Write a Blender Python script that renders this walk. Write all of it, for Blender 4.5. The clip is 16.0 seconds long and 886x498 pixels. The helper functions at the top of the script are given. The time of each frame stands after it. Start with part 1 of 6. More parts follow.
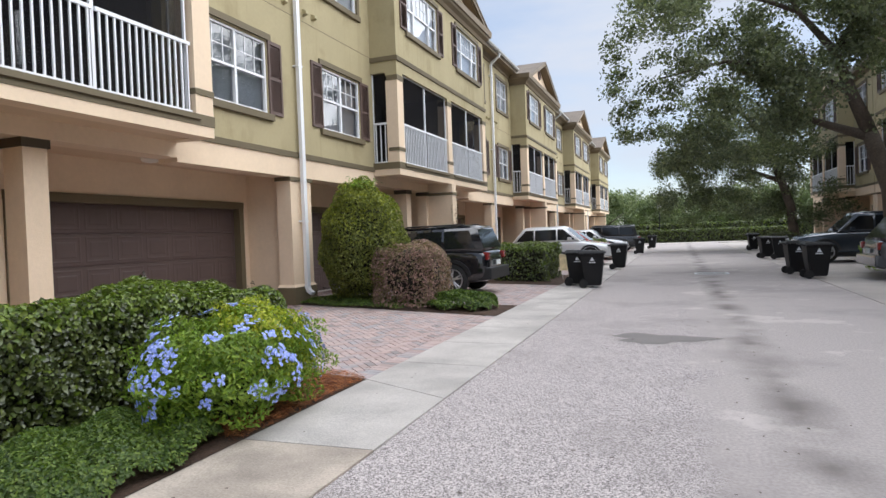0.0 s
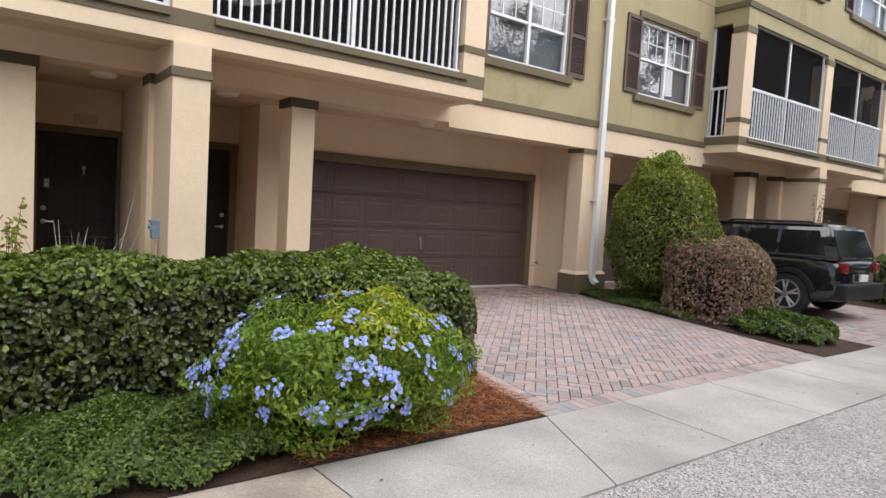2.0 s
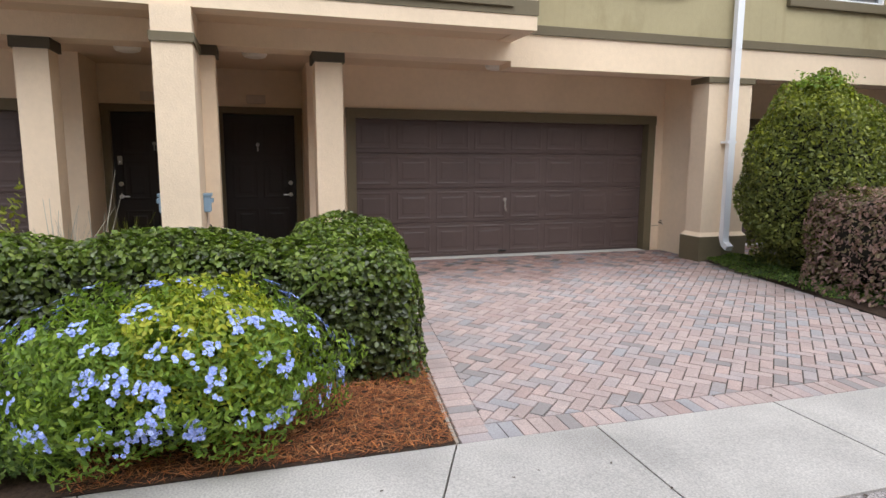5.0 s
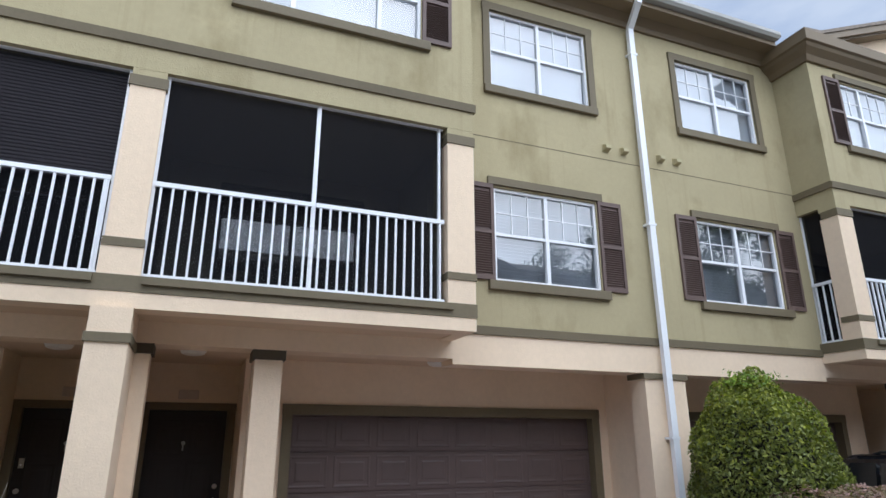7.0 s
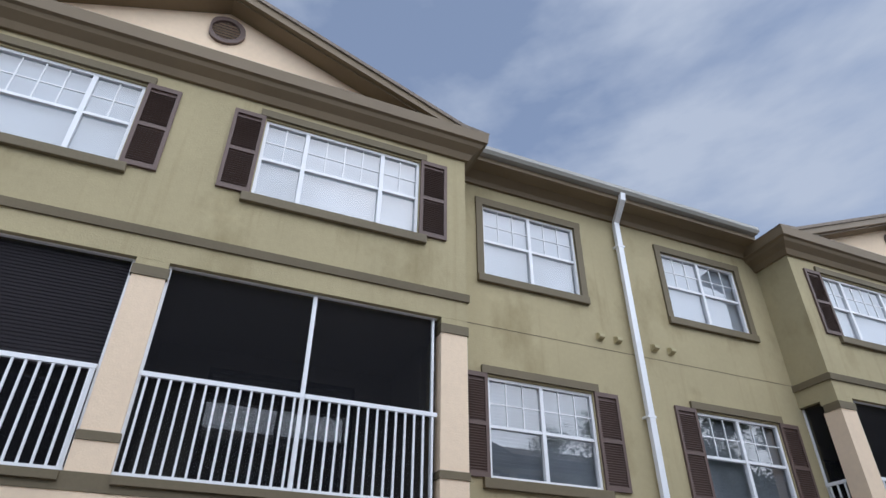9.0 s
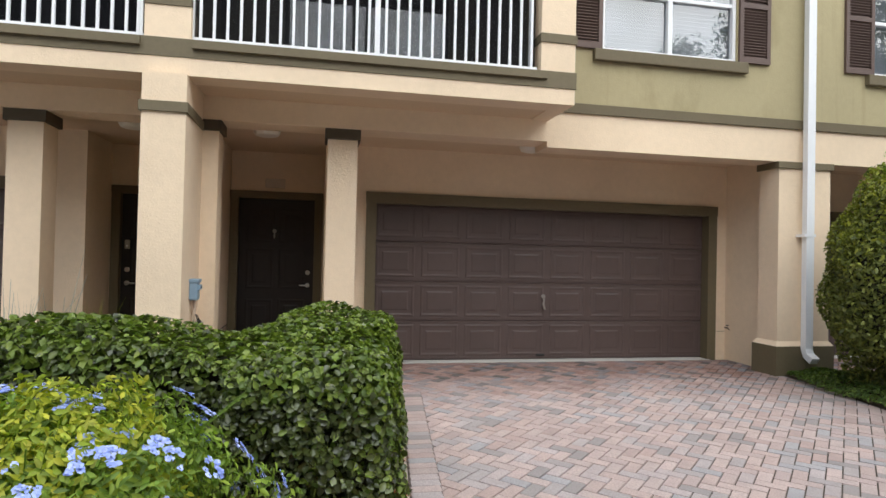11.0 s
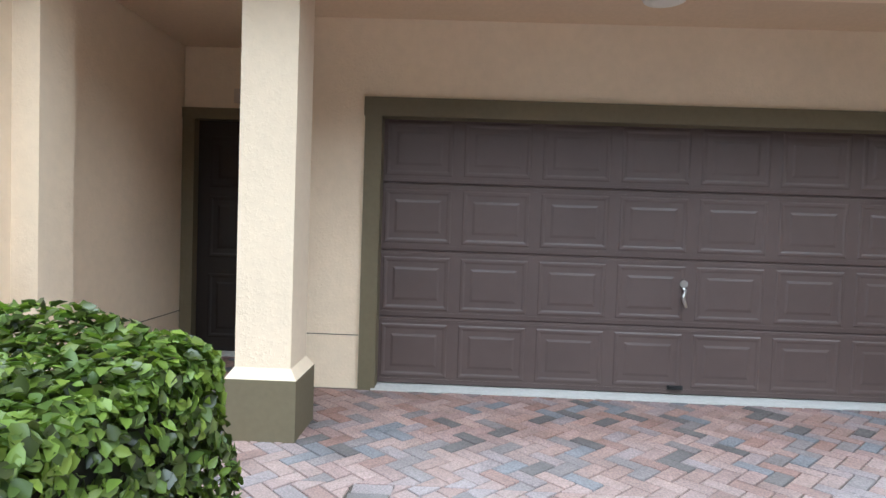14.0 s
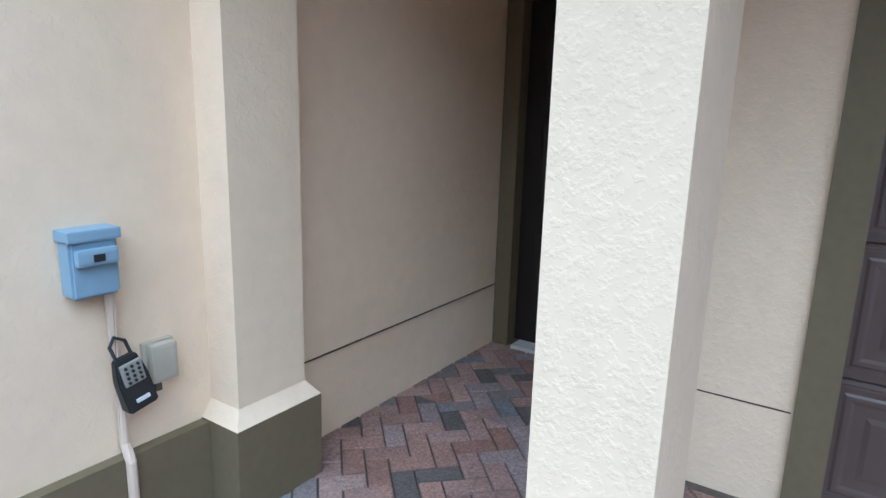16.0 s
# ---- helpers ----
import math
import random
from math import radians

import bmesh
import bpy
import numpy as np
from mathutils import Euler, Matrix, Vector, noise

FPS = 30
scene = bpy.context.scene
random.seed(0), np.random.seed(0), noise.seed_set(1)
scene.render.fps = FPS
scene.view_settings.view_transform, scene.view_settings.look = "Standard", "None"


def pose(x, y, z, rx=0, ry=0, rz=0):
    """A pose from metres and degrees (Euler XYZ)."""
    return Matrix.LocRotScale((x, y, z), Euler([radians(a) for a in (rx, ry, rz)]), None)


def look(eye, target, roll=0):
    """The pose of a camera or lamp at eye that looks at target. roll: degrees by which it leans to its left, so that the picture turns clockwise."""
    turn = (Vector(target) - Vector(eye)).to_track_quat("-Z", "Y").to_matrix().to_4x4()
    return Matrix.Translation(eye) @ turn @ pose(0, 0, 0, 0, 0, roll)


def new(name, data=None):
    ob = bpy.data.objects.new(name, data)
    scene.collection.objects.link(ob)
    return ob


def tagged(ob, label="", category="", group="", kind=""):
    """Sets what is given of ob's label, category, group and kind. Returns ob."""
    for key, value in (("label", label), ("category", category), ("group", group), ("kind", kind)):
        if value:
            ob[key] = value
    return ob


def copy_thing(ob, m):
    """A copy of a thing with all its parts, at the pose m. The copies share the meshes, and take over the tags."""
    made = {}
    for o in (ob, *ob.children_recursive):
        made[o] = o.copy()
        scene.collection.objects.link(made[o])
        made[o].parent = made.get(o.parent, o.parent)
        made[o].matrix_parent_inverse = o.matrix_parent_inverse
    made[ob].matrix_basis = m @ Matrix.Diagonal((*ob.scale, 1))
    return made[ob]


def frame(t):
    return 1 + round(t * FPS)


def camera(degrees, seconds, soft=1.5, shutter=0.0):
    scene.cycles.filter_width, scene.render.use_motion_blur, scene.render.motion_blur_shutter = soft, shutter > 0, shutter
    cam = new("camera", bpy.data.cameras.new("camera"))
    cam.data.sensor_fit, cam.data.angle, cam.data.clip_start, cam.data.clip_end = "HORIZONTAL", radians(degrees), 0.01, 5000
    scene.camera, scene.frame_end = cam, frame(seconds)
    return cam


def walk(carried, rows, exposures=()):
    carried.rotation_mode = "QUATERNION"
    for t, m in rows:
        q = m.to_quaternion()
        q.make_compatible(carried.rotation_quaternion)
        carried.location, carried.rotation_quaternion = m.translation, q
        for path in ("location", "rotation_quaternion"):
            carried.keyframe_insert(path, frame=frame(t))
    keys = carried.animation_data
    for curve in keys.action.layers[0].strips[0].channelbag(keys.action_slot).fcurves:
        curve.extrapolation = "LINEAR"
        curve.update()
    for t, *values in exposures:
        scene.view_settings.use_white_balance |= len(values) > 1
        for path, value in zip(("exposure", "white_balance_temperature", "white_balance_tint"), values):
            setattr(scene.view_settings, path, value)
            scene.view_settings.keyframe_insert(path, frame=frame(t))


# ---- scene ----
cam = camera(71.3, 16.0)
PATH = [
    (0, (0.127, 0.52, 1.49), (-0.585, 2.388, 1.448), -2.1),
    (0.5, (0.23, 1.057, 1.533), (-0.81, 2.764, 1.477), -1.5),
    (1, (0.266, 1.572, 1.554), (-1.042, 3.081, 1.444), 0.9),
    (1.5, (0.288, 2.147, 1.58), (-1.253, 3.415, 1.449), 2.8),
    (2, (0.314, 2.726, 1.58), (-1.293, 3.909, 1.452), 3.4),
    (2.5, (0.284, 3.332, 1.576), (-1.392, 4.412, 1.424), 3.0),
    (3, (0.313, 3.886, 1.564), (-1.441, 4.83, 1.383), 2.2),
    (5.3, (0.227, 5.187, 1.667), (-1.684, 5.719, 1.408), -0.1),
    (5.5, (0.177, 5.176, 1.665), (-1.743, 5.701, 1.467), -0.3),
    (6, (0.24, 5.17, 1.696), (-1.695, 5.67, 1.763), 0.1),
    (6.5, (0.23, 5.181, 1.792), (-1.653, 5.749, 2.155), 0.4),
    (7, (0.16, 5.221, 1.864), (-1.612, 5.932, 2.462), -0.1),
    (7.5, (0.172, 5.251, 1.902), (-1.532, 5.998, 2.637), -0.3),
    (8, (0.181, 5.233, 1.962), (-1.474, 5.935, 2.839), 0.2),
    (8.5, (0.179, 5.198, 2.047), (-1.401, 5.871, 3.073), 0.5),
    (9, (0.202, 5.208, 2.064), (-1.341, 5.844, 3.166), 0.5),
    (9.5, (0.166, 5.255, 1.995), (-1.468, 5.898, 2.952), 0.1),
    (10, (-0.004, 5.374, 1.821), (-1.831, 6.015, 2.32), -0.6),
    (10.2, (-0.088, 5.427, 1.762), (-1.963, 6.068, 2.036), -0.6),
    (12.3, (-1.911, 6.633, 1.325), (-3.891, 6.903, 1.244), 2.3),
    (12.5, (-2.108, 6.737, 1.34), (-4.093, 6.966, 1.255), 2.3),
    (13, (-2.705, 6.911, 1.36), (-4.697, 7.056, 1.254), 2.0),
    (13.5, (-3.326, 7.088, 1.388), (-5.324, 7.106, 1.294), 1.3),
    (14, (-3.986, 7.16, 1.428), (-5.984, 7.111, 1.348), 2.0),
    (14.5, (-4.596, 7.191, 1.485), (-6.592, 7.128, 1.38), 2.1),
    (15, (-5.156, 7.105, 1.562), (-7.094, 6.633, 1.41), 1.8),
    (15.5, (-5.636, 6.789, 1.62), (-7.433, 5.953, 1.352), 1.7),
    (16, (-6.14, 6.518, 1.63), (-7.76, 5.425, 1.203), 1.6),
]
walk(cam, [(t, look(eye, target, roll)) for t, eye, target, roll in PATH],
     exposures=[(0, 1.0, 6100, 10), (2, 0.95, 6350, 10), (3, 0.96, 6300, 10), (5.5, 1.08, 5950, 9), (6.5, 0.88, 5500, 8), (7.5, 0.72, 5500, 9), (9, 0.44, 5600, 10), (10.2, 0.72, 6350, 9), (12.5, 1.44, 5700, 1), (14.5, 1.82, 5150, 0), (15, 1.9, 5000, -1), (15.5, 1.7, 4850, -1), (16, 1.6, 4700, 0)])

# ---- light ----
world = bpy.data.worlds.new("sky")
scene.world = world
world.use_nodes = True
wn, wl = world.node_tree.nodes, world.node_tree.links
wn.clear()
w_out = wn.new("ShaderNodeOutputWorld")
w_bg = wn.new("ShaderNodeBackground")
w_bg.inputs[1].default_value = 0.1
w_sky = wn.new("ShaderNodeTexSky")
w_sky.sky_type = "NISHITA"
w_sky.sun_disc = False
w_sky.sun_elevation, w_sky.sun_rotation = radians(42), radians(74)
w_co = wn.new("ShaderNodeTexCoord")
w_map = wn.new("ShaderNodeMapping")
w_map.inputs["Scale"].default_value = (1.1, 1.9, 4.2)
w_map.inputs["Rotation"].default_value = (0.2, 0.3, 0.9)
w_no = wn.new("ShaderNodeTexNoise")
w_no.inputs["Scale"].default_value, w_no.inputs["Detail"].default_value, w_no.inputs["Roughness"].default_value = 1.4, 6, 0.54
w_ramp = wn.new("ShaderNodeValToRGB")
w_ramp.color_ramp.elements[0].position, w_ramp.color_ramp.elements[0].color = 0.4, (0.36, 0.36, 0.36, 1)
w_ramp.color_ramp.elements[1].position, w_ramp.color_ramp.elements[1].color = 0.6, (1, 1, 1, 1)
w_mix = wn.new("ShaderNodeMixRGB")
w_mix.inputs[2].default_value = (3.7, 3.85, 4.2, 1)
wl.new(w_co.outputs["Generated"], w_map.inputs[0])
wl.new(w_map.outputs[0], w_no.inputs["Vector"])
wl.new(w_no.outputs[0], w_ramp.inputs[0])
wl.new(w_ramp.outputs[0], w_mix.inputs[0])
wl.new(w_sky.outputs[0], w_mix.inputs[1])
wl.new(w_mix.outputs[0], w_bg.inputs[0])
wl.new(w_bg.outputs[0], w_out.inputs[0])

sun_data = bpy.data.lights.new("sun", "SUN")
sun_data.energy, sun_data.angle, sun_data.color = 2.75, radians(100), (1.0, 0.97, 0.93)
sun = new("sun", sun_data)
sun.matrix_world = look((14, 4, 13.2), (0, 0, 0))


# ---- materials ----
def material(name, color, rough=0.8, metal=0.0, big=0.0, big_scale=0.8, fine=0.0, fine_scale=30.0, bump=0.0, bump_scale=60.0,
             island=0.0, each=0.0, hue=None, spec=0.5, coat=0.0, detail=4.0):
    """Principled surface: base colour with broad and fine variation, relief, and variation between pieces."""
    m = bpy.data.materials.new(name)
    m.use_nodes = True
    nt = m.node_tree
    b = nt.nodes["Principled BSDF"]
    b.inputs["Roughness"].default_value = rough
    b.inputs["Metallic"].default_value = metal
    b.inputs["Specular IOR Level"].default_value = spec
    b.inputs["Coat Weight"].default_value = coat
    co = nt.nodes.new("ShaderNodeNewGeometry")
    value = None

    def noise_value(scale, amount, det):
        n = nt.nodes.new("ShaderNodeTexNoise")
        n.inputs["Scale"].default_value = scale
        n.inputs["Detail"].default_value = det
        nt.links.new(co.outputs["Position"], n.inputs["Vector"])
        r = nt.nodes.new("ShaderNodeMapRange")
        r.inputs[1].default_value, r.inputs[2].default_value = 0.25, 0.75
        r.inputs[3].default_value, r.inputs[4].default_value = 1 - amount, 1 + amount
        nt.links.new(n.outputs[0], r.inputs[0])
        return r.outputs[0]

    def times(a, c):
        if a is None:
            return c
        k = nt.nodes.new("ShaderNodeMath")
        k.operation = "MULTIPLY"
        nt.links.new(a, k.inputs[0])
        nt.links.new(c, k.inputs[1])
        return k.outputs[0]

    if big:
        value = times(value, noise_value(big_scale, big, 5))
    if fine:
        value = times(value, noise_value(fine_scale, fine, 3))
    rnd = None
    if island or each:
        if island:
            rnd = co.outputs["Random Per Island"]
        else:
            rnd = nt.nodes.new("ShaderNodeObjectInfo").outputs["Random"]
        r = nt.nodes.new("ShaderNodeMapRange")
        amount = island or each
        r.inputs[3].default_value, r.inputs[4].default_value = 1 - amount, 1 + amount
        nt.links.new(rnd, r.inputs[0])
        value = times(value, r.outputs[0])
    rgb = nt.nodes.new("ShaderNodeRGB")
    rgb.outputs[0].default_value = (*color, 1)
    col = rgb.outputs[0]
    if hue and rnd is not None:
        ramp = nt.nodes.new("ShaderNodeValToRGB")
        ramp.color_ramp.interpolation = "CONSTANT" if len(hue) > 4 else "LINEAR"
        while len(ramp.color_ramp.elements) < len(hue):
            ramp.color_ramp.elements.new(0.5)
        for i, h in enumerate(hue):
            ramp.color_ramp.elements[i].position = i / len(hue)
            ramp.color_ramp.elements[i].color = (*h, 1)
        k = nt.nodes.new("ShaderNodeMath")
        k.operation = "MULTIPLY"
        k.inputs[1].default_value = 7.31
        f = nt.nodes.new("ShaderNodeMath")
        f.operation = "FRACT"
        nt.links.new(rnd, k.inputs[0])
        nt.links.new(k.outputs[0], f.inputs[0])
        nt.links.new(f.outputs[0], ramp.inputs[0])
        col = ramp.outputs[0]
    if value is not None:
        mul = nt.nodes.new("ShaderNodeVectorMath")
        mul.operation = "SCALE"
        nt.links.new(col, mul.inputs[0])
        nt.links.new(value, mul.inputs["Scale"])
        col = mul.outputs[0]
    nt.links.new(col, b.inputs["Base Color"])
    if bump:
        n = nt.nodes.new("ShaderNodeTexNoise")
        n.inputs["Scale"].default_value, n.inputs["Detail"].default_value = bump_scale, detail
        nt.links.new(co.outputs["Position"], n.inputs["Vector"])
        bp = nt.nodes.new("ShaderNodeBump")
        bp.inputs["Strength"].default_value, bp.inputs["Distance"].default_value = min(1.0, bump * 100), max(0.002, bump)
        nt.links.new(n.outputs[0], bp.inputs["Height"])
        nt.links.new(bp.outputs[0], b.inputs["Normal"])
    return m


def stucco(name, color):
    """Knock-down plaster: smooth islands with ragged edges over a base."""
    m = material(name, color, 0.85, big=0.07, big_scale=0.9, fine=0.03, fine_scale=14, spec=0.25)
    nt = m.node_tree
    geo = nt.nodes.new("ShaderNodeNewGeometry")
    n = nt.nodes.new("ShaderNodeTexNoise")
    n.inputs["Scale"].default_value, n.inputs["Detail"].default_value, n.inputs["Roughness"].default_value = 42, 4, 0.55
    ramp = nt.nodes.new("ShaderNodeValToRGB")
    ramp.color_ramp.elements[0].position, ramp.color_ramp.elements[1].position = 0.47, 0.63
    bp = nt.nodes.new("ShaderNodeBump")
    bp.inputs["Strength"].default_value, bp.inputs["Distance"].default_value = 0.26, 0.004
    nt.links.new(geo.outputs["Position"], n.inputs["Vector"])
    nt.links.new(n.outputs[0], ramp.inputs[0])
    nt.links.new(ramp.outputs[0], bp.inputs["Height"])
    nt.links.new(bp.outputs[0], nt.nodes["Principled BSDF"].inputs["Normal"])
    return m


def glass_material(name, ior, tint=(1, 1, 1)):
    m = bpy.data.materials.new(name)
    m.use_nodes = True
    nt = m.node_tree
    nt.nodes.clear()
    out = nt.nodes.new("ShaderNodeOutputMaterial")
    mix = nt.nodes.new("ShaderNodeMixShader")
    fr = nt.nodes.new("ShaderNodeFresnel")
    fr.inputs[0].default_value = ior
    tr = nt.nodes.new("ShaderNodeBsdfTransparent")
    tr.inputs[0].default_value = (*tint, 1)
    gl = nt.nodes.new("ShaderNodeBsdfGlossy")
    gl.inputs["Roughness"].default_value = 0.01
    for a, c in ((fr.outputs[0], mix.inputs[0]), (tr.outputs[0], mix.inputs[1]), (gl.outputs[0], mix.inputs[2]), (mix.outputs[0], out.inputs[0])):
        nt.links.new(a, c)
    return m


def screen_material():
    """Fine insect mesh: dark threads with the room showing through between them."""
    m = bpy.data.materials.new("insect_screen")
    m.use_nodes = True
    nt = m.node_tree
    nt.nodes.clear()
    out = nt.nodes.new("ShaderNodeOutputMaterial")
    mix = nt.nodes.new("ShaderNodeMixShader")
    mix.inputs[0].default_value = 0.38
    tr = nt.nodes.new("ShaderNodeBsdfTransparent")
    df = nt.nodes.new("ShaderNodeBsdfDiffuse")
    df.inputs[0].default_value = (0.022, 0.022, 0.025, 1)
    for a, c in ((tr.outputs[0], mix.inputs[1]), (df.outputs[0], mix.inputs[2]), (mix.outputs[0], out.inputs[0])):
        nt.links.new(a, c)
    return m


def leaf_material(name, tones, rough=0.5, spec=0.4, thin=0.35):
    m = material(name, tones[0], rough, island=0.3, hue=tones[:4], spec=spec)
    nt = m.node_tree
    b = nt.nodes["Principled BSDF"]
    tint = nt.nodes.new("ShaderNodeVectorMath")
    tint.operation = "MULTIPLY"
    tint.inputs[1].default_value = (1.1, 1.25, 0.6)
    trans = nt.nodes.new("ShaderNodeBsdfTranslucent")
    mix = nt.nodes.new("ShaderNodeMixShader")
    mix.inputs[0].default_value = thin
    nt.links.new(b.inputs["Base Color"].links[0].from_socket, tint.inputs[0])
    nt.links.new(tint.outputs[0], trans.inputs[0])
    nt.links.new(b.outputs[0], mix.inputs[1])
    nt.links.new(trans.outputs[0], mix.inputs[2])
    nt.links.new(mix.outputs[0], nt.nodes["Material Output"].inputs[0])
    return m


def weathered(m):
    """Dark mildew blooms and faint vertical runs on old stucco."""
    nt = m.node_tree
    b = nt.nodes["Principled BSDF"]
    src = b.inputs["Base Color"].links[0].from_socket
    geo = nt.nodes.new("ShaderNodeNewGeometry")
    col = src
    for scale, lo, hi, tone, size in (((1, 1, 0.55), 0.54, 0.74, (0.72, 0.7, 0.64, 1), 1.1), ((1, 7, 0.25), 0.56, 0.8, (0.84, 0.82, 0.78, 1), 1.0), ((1, 1, 2.2), 0.6, 0.75, (1.13, 1.12, 1.12, 1), 0.8)):
        mp = nt.nodes.new("ShaderNodeMapping")
        mp.inputs["Scale"].default_value = scale
        n = nt.nodes.new("ShaderNodeTexNoise")
        n.inputs["Scale"].default_value, n.inputs["Detail"].default_value, n.inputs["Roughness"].default_value = size, 6, 0.62
        r = nt.nodes.new("ShaderNodeMapRange")
        r.inputs[1].default_value, r.inputs[2].default_value = lo, hi
        mul = nt.nodes.new("ShaderNodeMixRGB")
        mul.blend_type = "MULTIPLY"
        mul.inputs[2].default_value = tone
        nt.links.new(geo.outputs["Position"], mp.inputs[0])
        nt.links.new(mp.outputs[0], n.inputs["Vector"])
        nt.links.new(n.outputs[0], r.inputs[0])
        nt.links.new(r.outputs[0], mul.inputs[0])
        nt.links.new(col, mul.inputs[1])
        col = mul.outputs[0]
    nt.links.new(col, b.inputs["Base Color"])
    return m


PEACH = stucco("peach_stucco", (0.79, 0.63, 0.455))
TAN = weathered(stucco("olive_tan_stucco", (0.405, 0.347, 0.205)))
OLIVE = material("olive_trim_paint", (0.145, 0.116, 0.066), 0.7, big=0.1, fine=0.06, bump=0.0008, bump_scale=90)
DARK_OLIVE = material("dark_cap_paint", (0.085, 0.068, 0.045), 0.7, big=0.1, fine=0.05)
# same peach paint as the walls, darkened to hold the soffit's shade
CEIL_SHADED = material("shaded_soffit_plaster", (0.67, 0.505, 0.34), 0.9, big=0.05, fine=0.04, bump=0.001, bump_scale=80)
DOOR_BROWN = material("garage_door_paint", (0.1, 0.069, 0.062), 0.45, big=0.1, big_scale=1.4, fine=0.04, fine_scale=9, bump=0.0004, bump_scale=120)
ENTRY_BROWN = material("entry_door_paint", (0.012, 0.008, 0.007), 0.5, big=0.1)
SHUTTER = material("shutter_brown", (0.115, 0.075, 0.062), 0.6, big=0.12)
WHITE = material("white_aluminium", (0.8, 0.81, 0.83), 0.45, big=0.04, fine=0.02)
BLIND_WHITE = material("white_blind", (0.6, 0.63, 0.68), 0.8, big=0.1, big_scale=1.5)
# blind added to the lower windows; its grey-blue holds sky reflection and dark room
BLIND_GREY = material("grey_blind", (0.3, 0.32, 0.36), 0.8, big=0.35, big_scale=1.1)
BLIND_DARK = material("dark_roller_blind", (0.13, 0.11, 0.12), 0.7, big=0.08)
# dark base tone: the balcony's shade is put into the plaster colour
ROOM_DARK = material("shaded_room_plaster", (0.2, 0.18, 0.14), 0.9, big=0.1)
SHINGLE = material("roof_shingle", (0.2, 0.165, 0.13), 0.9, big=0.2, fine=0.25, fine_scale=12, bump=0.004, bump_scale=25)
CORNICE = material("cornice_brown", (0.17, 0.125, 0.07), 0.6, big=0.1)
GUTTER = material("gutter_grey", (0.3, 0.29, 0.26), 0.45, big=0.1)
METAL = material("brushed_nickel", (0.6, 0.58, 0.55), 0.3, 1.0)
DOOR_GLASS = glass_material("sliding_door_glass", 3.4, (0.6, 0.63, 0.66))
GLASS = glass_material("window_glass", 2.5, (0.82, 0.86, 0.9))
CAR_GLASS = glass_material("car_glass", 1.8, (0.12, 0.13, 0.14))
SCREEN = screen_material()
BLACK = material("black_plastic", (0.016, 0.016, 0.017), 0.55, big=0.15)
RUBBER = material("tyre_rubber", (0.02, 0.02, 0.02), 0.85, big=0.1)
ALLOY = material("alloy_rim", (0.55, 0.55, 0.56), 0.35, 0.9)
GREY_BOX = material("grey_blue_enamel", (0.25, 0.36, 0.47), 0.45, big=0.05, fine=0.03)
PUTTY = material("weathered_putty_plastic", (0.42, 0.38, 0.3), 0.6, big=0.12, big_scale=8)
CONDUIT = material("painted_conduit", (0.6, 0.48, 0.38), 0.6, big=0.06, big_scale=6)
CONCRETE = material("sidewalk_concrete", (0.48, 0.45, 0.42), 0.9, big=0.26, big_scale=1.3, fine=0.26, fine_scale=85, bump=0.0012, bump_scale=150, each=0.06)
OLD_CONCRETE = material("weathered_concrete", (0.4, 0.345, 0.29), 0.95, big=0.35, big_scale=2.2, fine=0.2, fine_scale=60, bump=0.002, bump_scale=110)
SLAB = material("garage_sill_concrete", (0.55, 0.53, 0.5), 0.9, big=0.1, fine=0.08)
SAND = material("joint_sand", (0.1, 0.08, 0.065), 0.95, big=0.2, fine=0.2)
SOIL = material("dark_mulch_soil", (0.06, 0.035, 0.022), 0.95, big=0.3, big_scale=4, fine=0.4, fine_scale=50, bump=0.01, bump_scale=45)
GRASS = material("ground_turf", (0.09, 0.11, 0.045), 0.95, big=0.3, big_scale=0.4, fine=0.3, fine_scale=20, bump=0.01, bump_scale=40)
BARK = material("oak_bark", (0.11, 0.085, 0.065), 0.95, big=0.2, big_scale=3, fine=0.25, fine_scale=20, bump=0.012, bump_scale=18)
STRAW = material("pine_straw", (0.33, 0.11, 0.035), 0.9, island=0.5, hue=[(0.52, 0.19, 0.055), (0.36, 0.115, 0.035), (0.5, 0.24, 0.1), (0.22, 0.075, 0.03)])
PEBBLE = material("white_pebble", (0.62, 0.62, 0.63), 0.7, island=0.35)
PAVER_TONES = [(0.27, 0.165, 0.135), (0.24, 0.15, 0.125), (0.23, 0.18, 0.175), (0.29, 0.19, 0.16), (0.22, 0.125, 0.1), (0.16, 0.155, 0.165),
               (0.28, 0.19, 0.165), (0.25, 0.185, 0.175), (0.1, 0.085, 0.08), (0.27, 0.175, 0.15), (0.17, 0.14, 0.135), (0.29, 0.195, 0.17), (0.25, 0.16, 0.14)]
PAVER = material("clay_paver", (0.4, 0.28, 0.24), 0.85, big=0.2, big_scale=5.0, fine=0.42, fine_scale=90, bump=0.002, bump_scale=120, each=0.1, hue=PAVER_TONES)
PAVER_J = material("clay_paver_joined", (0.4, 0.28, 0.24), 0.85, big=0.2, big_scale=5.0, fine=0.42, fine_scale=90, bump=0.002, bump_scale=120, island=0.1, hue=PAVER_TONES)
